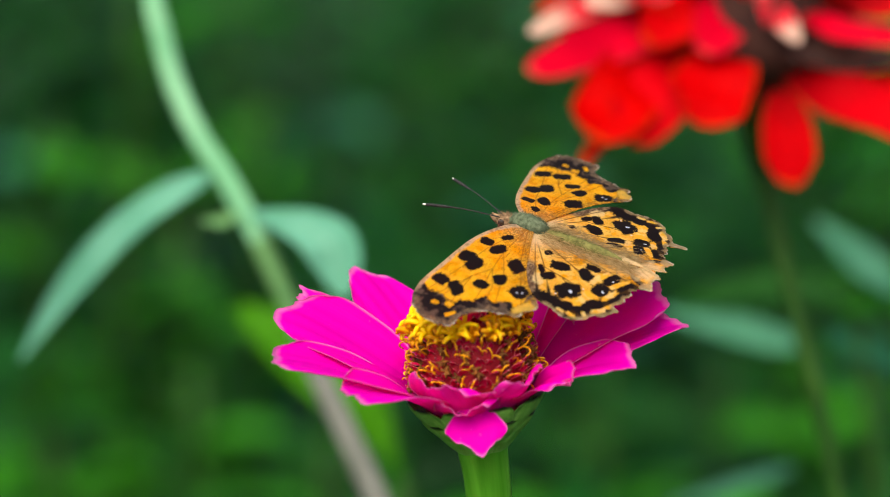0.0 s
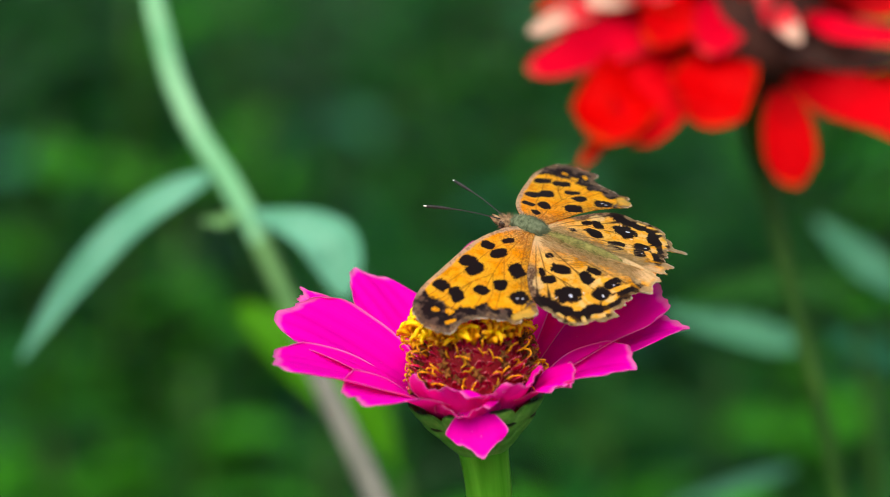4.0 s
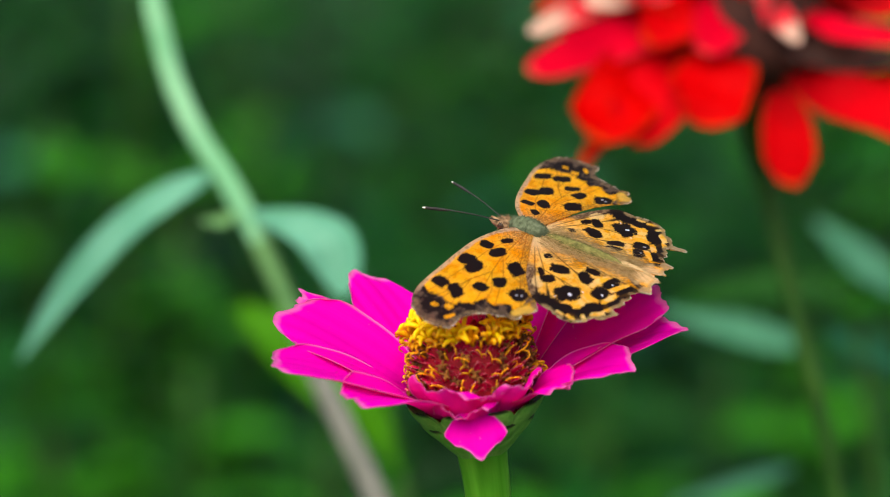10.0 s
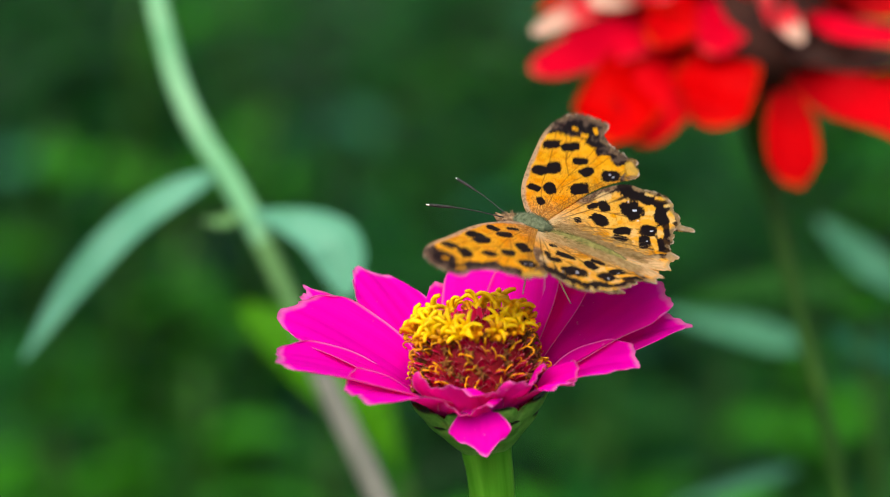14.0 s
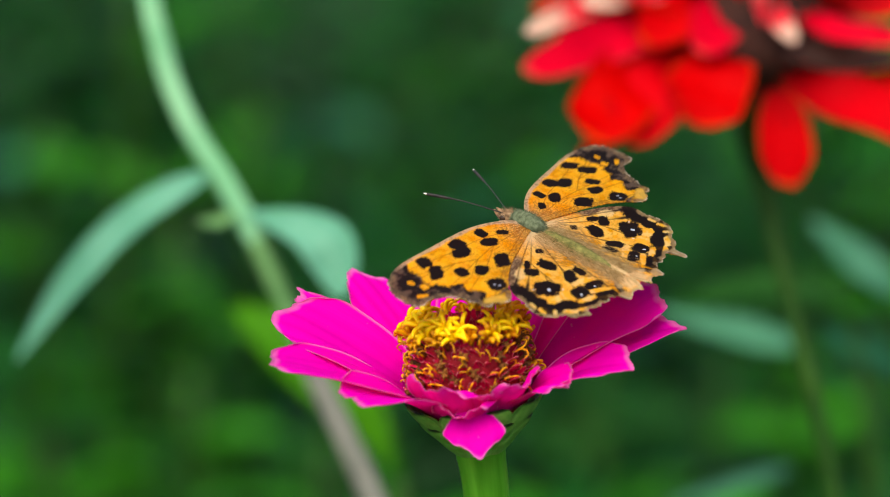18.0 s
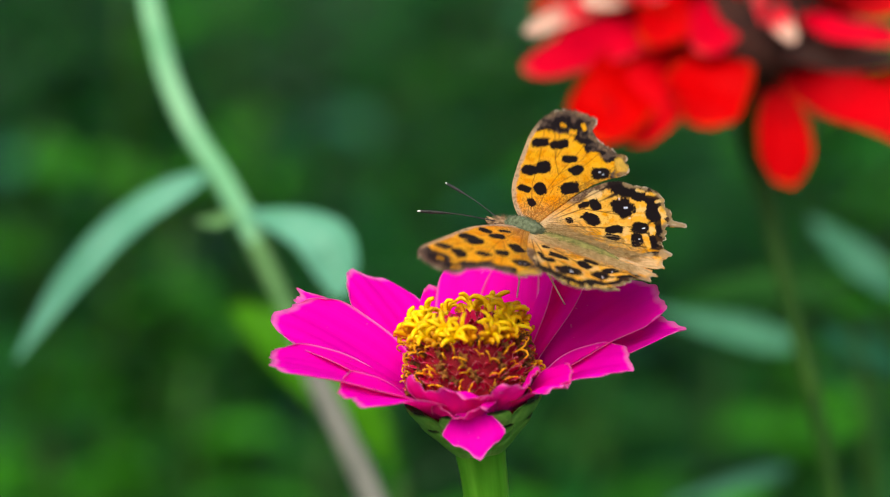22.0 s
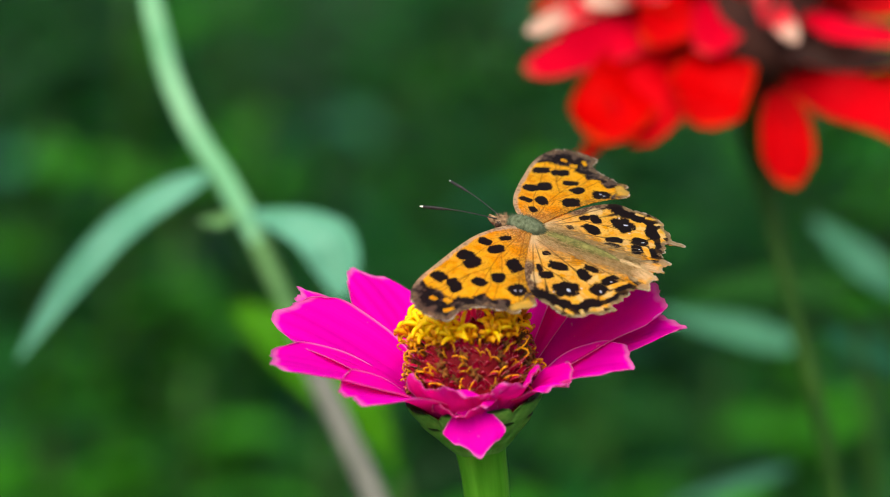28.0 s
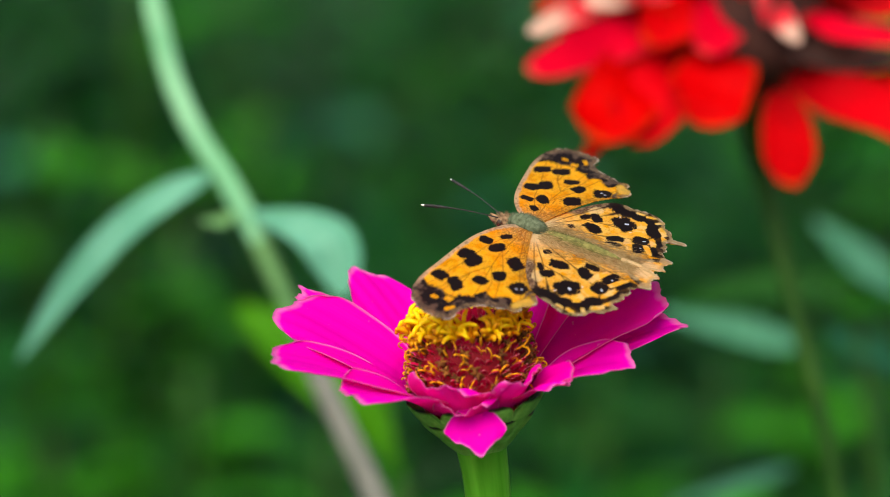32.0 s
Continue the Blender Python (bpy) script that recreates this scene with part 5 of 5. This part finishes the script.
# ---- what moves ----
def motions():
    sway = [(0, 0, 0), (3.5, 0.6, 2.7), (5.5, -1, 5.4), (6.5, 1.1, 7.2), (8.5, -1, 7.2), (9, -4, 6.9), (10, -0.4, 6.1), (10.7, -4, 4.6), (11.2, -2, 3.6), (11.6, 0.4, 3.2), (13, -0.3, 1.2), (13.5, 1.2, -0.6), (14.5, 1.0, 0.8), (16.5, 0.5, 3.1), (18, 2, 4.1), (18.6, 0, 4.6), (20, 0, 4.6), (22, 2.5, 5.2), (23, 2, 5), (23.5, 3.6, 3.9), (24.5, -0.9, 5), (25.5, 1.8, 3.2), (28, 0, 2.4), (30, 0, 1.6), (32, -0.6, 0)]
    moved = [(t, Matrix.Translation((dx * 8.85e-5, 0, -dy * 8.85e-5))) for t, dx, dy in sway]
    walk(zinnia, [(t, m @ FLOWER) for t, m in moved])
    # the butterfly shifts its stance a little: seconds, tilt in degrees, place in millimetres
    stance = [(0, 16.1, -14.9, 62.6, 0, 0, -0.15), (10.9, 16.1, -14.9, 62.6, 0, 0, -0.15), (11.3, 16.1, -15.8, 62.6, 0, 0, -0.15), (11.9, 16.1, -15.8, 62.6, 0, 0, -0.15), (12.2, 16.1, -15.2, 62.6, 0, 0, -0.15), (14.5, 16.1, -15.5, 62.6, 0, 0, -0.15), (15.6, 17, -15, 57, 0.2, 0, -0.05), (16.4, 18.9, -15.6, 49.7, 0.15, 0, 0.42), (17.1, 18.9, -15.2, 49.7, 0.15, 0, 0.42), (17.4, 18.9, -14.5, 49.7, 0.15, 0, 0.42), (18.6, 18.9, -14.5, 49.7, 0.15, 0, 0.42), (18.9, 18.9, -15.9, 49.7, 0.15, 0, 0.42), (19.3, 18.9, -15.2, 49.7, 0.15, 0, 0.42), (20.45, 18.9, -14.5, 49.7, 0.15, 0, 0.42),
              (20.7, 14.5, -16.5, 63.7, -0.33, 0, -0.1), (24.5, 14.5, -16.5, 63.7, -0.33, 0, -0.1), (25, 15.8, -15.2, 62.8, -0.1, 0, -0.2), (32, 15.8, -14.9, 62.8, -0.1, 0, -0.2)]
    times = sorted({t for t, *_ in sway} | {t for t, *_ in stance})

    def between(rows, t):
        return [float(np.interp(t, [r[0] for r in rows], [r[k] for r in rows])) for k in range(1, len(rows[0]))]
    home = BUTTERFLY.translation
    rows = []
    for t in times:
        dx, dy = between(sway, t)
        rx, ry, rz, ox, oy, oz = between(stance, t)
        rows.append((t, pose(home.x + dx * 8.85e-5 + ox * MM, home.y + oy * MM, home.z - 0.00025 - dy * 8.85e-5 + oz * MM, rx, ry, rz)))
    walk(butterfly, rows)
    # half the angle between the wings, in degrees: 0 shut over the back, 90 flat
    calm = [(0, 99.5), (.4, 100.5), (.8, 99.5), (1.2, 102), (1.6, 99.5), (2, 103), (2.4, 99.5), (2.8, 103), (3.2, 99.5), (3.5, 100.5), (4, 102), (4.5, 99), (5, 97), (5.5, 92), (5.8, 85), (6, 93), (6.1, 95), (6.4, 94), (6.7, 90), (7, 95), (7.2, 89), (7.4, 92), (7.6, 98.5), (7.8, 98.5), (8, 92.5), (8.2, 89), (8.4, 98)]
    stir = [(8.6, 101), (8.8, 98.5), (9, 94.5), (9.2, 95), (9.4, 99.5), (9.7, 98.5), (9.8, 95), (10, 99), (10.1, 101), (10.2, 98), (10.3, 94), (10.4, 89), (10.5, 89), (10.6, 94), (10.7, 97), (10.8, 99.5), (11, 96), (11.1, 92), (11.2, 87), (11.3, 73), (11.4, 57), (11.5, 43), (11.6, 40), (11.7, 42), (11.8, 51), (11.9, 67), (12, 84.5), (12.1, 94.5), (12.2, 96), (12.4, 96), (12.5, 93.5), (12.6, 90), (12.7, 85), (12.8, 80), (12.9, 77), (13, 73), (13.1, 77), (13.2, 85), (13.3, 93), (13.4, 98), (13.5, 102), (13.6, 98.5)]
    fan = [(13.8, 97), (13.9, 91.5), (14, 82), (14.1, 72), (14.2, 58.5), (14.3, 50), (14.4, 55), (14.5, 68), (14.7, 86), (14.9, 95), (15.2, 90), (15.5, 72), (15.8, 45), (16.1, 20), (16.5, 7), (16.6, 7.5), (16.7, 9.5), (16.8, 13), (16.9, 17), (17, 17.6), (17.1, 24), (17.2, 35), (17.3, 48), (17.4, 58), (17.5, 72), (17.6, 88), (17.7, 98), (17.8, 100), (17.9, 99), (18, 96), (18.1, 90), (18.2, 82), (18.3, 70), (18.4, 58), (18.5, 45), (18.6, 30), (18.7, 17), (18.8, 7), (18.9, 6), (19, 7), (19.1, 10), (19.2, 14), (19.3, 17), (19.4, 22), (19.5, 29), (19.6, 40), (19.7, 50)]
    beat = [(19.8, 49), (19.9, 45), (20, 35.5), (20.1, 30), (20.2, 28), (20.3, 29), (20.4, 31), (20.5, 36), (20.6, 47), (20.7, 60), (20.8, 64), (20.9, 53), (21, 36.3), (21.1, 23.5), (21.2, 21.5), (21.3, 26), (21.4, 38), (21.5, 50), (21.6, 66), (21.7, 82), (21.8, 91), (21.9, 88), (22, 79.6), (22.1, 70), (22.2, 57), (22.3, 42), (22.4, 25), (22.5, 20), (22.6, 21), (22.7, 23), (22.8, 27), (22.9, 34), (23, 43), (23.1, 54), (23.2, 66), (23.3, 82), (23.4, 92), (23.5, 91), (23.6, 86), (23.7, 79), (23.8, 71), (23.9, 61), (24, 51.4), (24.1, 45), (24.2, 43), (24.3, 46), (24.4, 51)]
    rest = [(24.5, 57.4), (24.6, 66), (24.7, 81), (24.8, 92), (24.9, 97), (25, 98), (25.1, 95), (25.2, 90), (25.3, 83), (25.4, 79), (25.5, 76), (25.7, 71), (26, 84), (26.4, 96), (26.9, 98), (27.3, 95), (27.5, 92.5), (27.6, 89.5), (27.7, 89), (27.8, 92), (27.9, 95.5), (28, 97), (28.3, 98.5), (28.7, 96), (29.1, 99), (29.5, 97), (30, 99), (30.5, 101), (31, 97), (31.5, 101.5), (32, 97)]
    spread = [(t, b - 0.07 * max(0.0, b - 60) + 0.25 * max(0.0, b - 95) - 3.5 * max(0.0, 1 - b / 45) - 5.3 * max(0.0, 1 - b / 20)) for t, b in calm + stir + fan + beat + rest]
    for ob, side in folds:
        walk(ob, [(t, pose(side * (0.0012 * math.cos(radians(min(b, 90))) + 0.0001), 0, -0.0003, 0, side * -min(b, 60), 0)) for t, b in spread])
    def opened(t, b, side, hind):
        """The two sides don't open quite alike: the butterfly's right wings stay a little higher when spread."""
        flat = min(1.0, max(0.0, (b - 70) / 25))
        shut = min(1.0, max(0.0, (b - 2) / 12))
        if side < 0:
            b += (1.0 if hind else 4.5) * max(0.0, 1 - b / 14)
        else:
            b -= 2.8 * max(0.0, 1 - b / 14)
        return b + (-3.4 * flat - 1.5 * (1 - flat) * shut - (2.0 if 19.5 < t < 20.6 else 0.0) if side > 0 else 1.6 * flat - (2.0 + 1.6 * shut) * (1 - flat))

    for ob, side, hind in wings:
        keyed = [(t, opened(t, b, side, hind)) for t, b in spread]
        droop = 4.5 if side > 0 and not hind else 0.0
        gape, reach = (3.0 if hind else 9.0, 14) if side < 0 else (2.5, 28)
        walk(ob, [(t, pose(side * (0.0012 * max(0.0, math.cos(radians(b))) + 0.0002), 0, 0, gape * max(0.0, 1 - max(0.0, b) / reach) - droop * min(1.0, max(0.0, (b - 65) / 25)), side * (b - 90), 0)) for t, b in keyed])


motions()
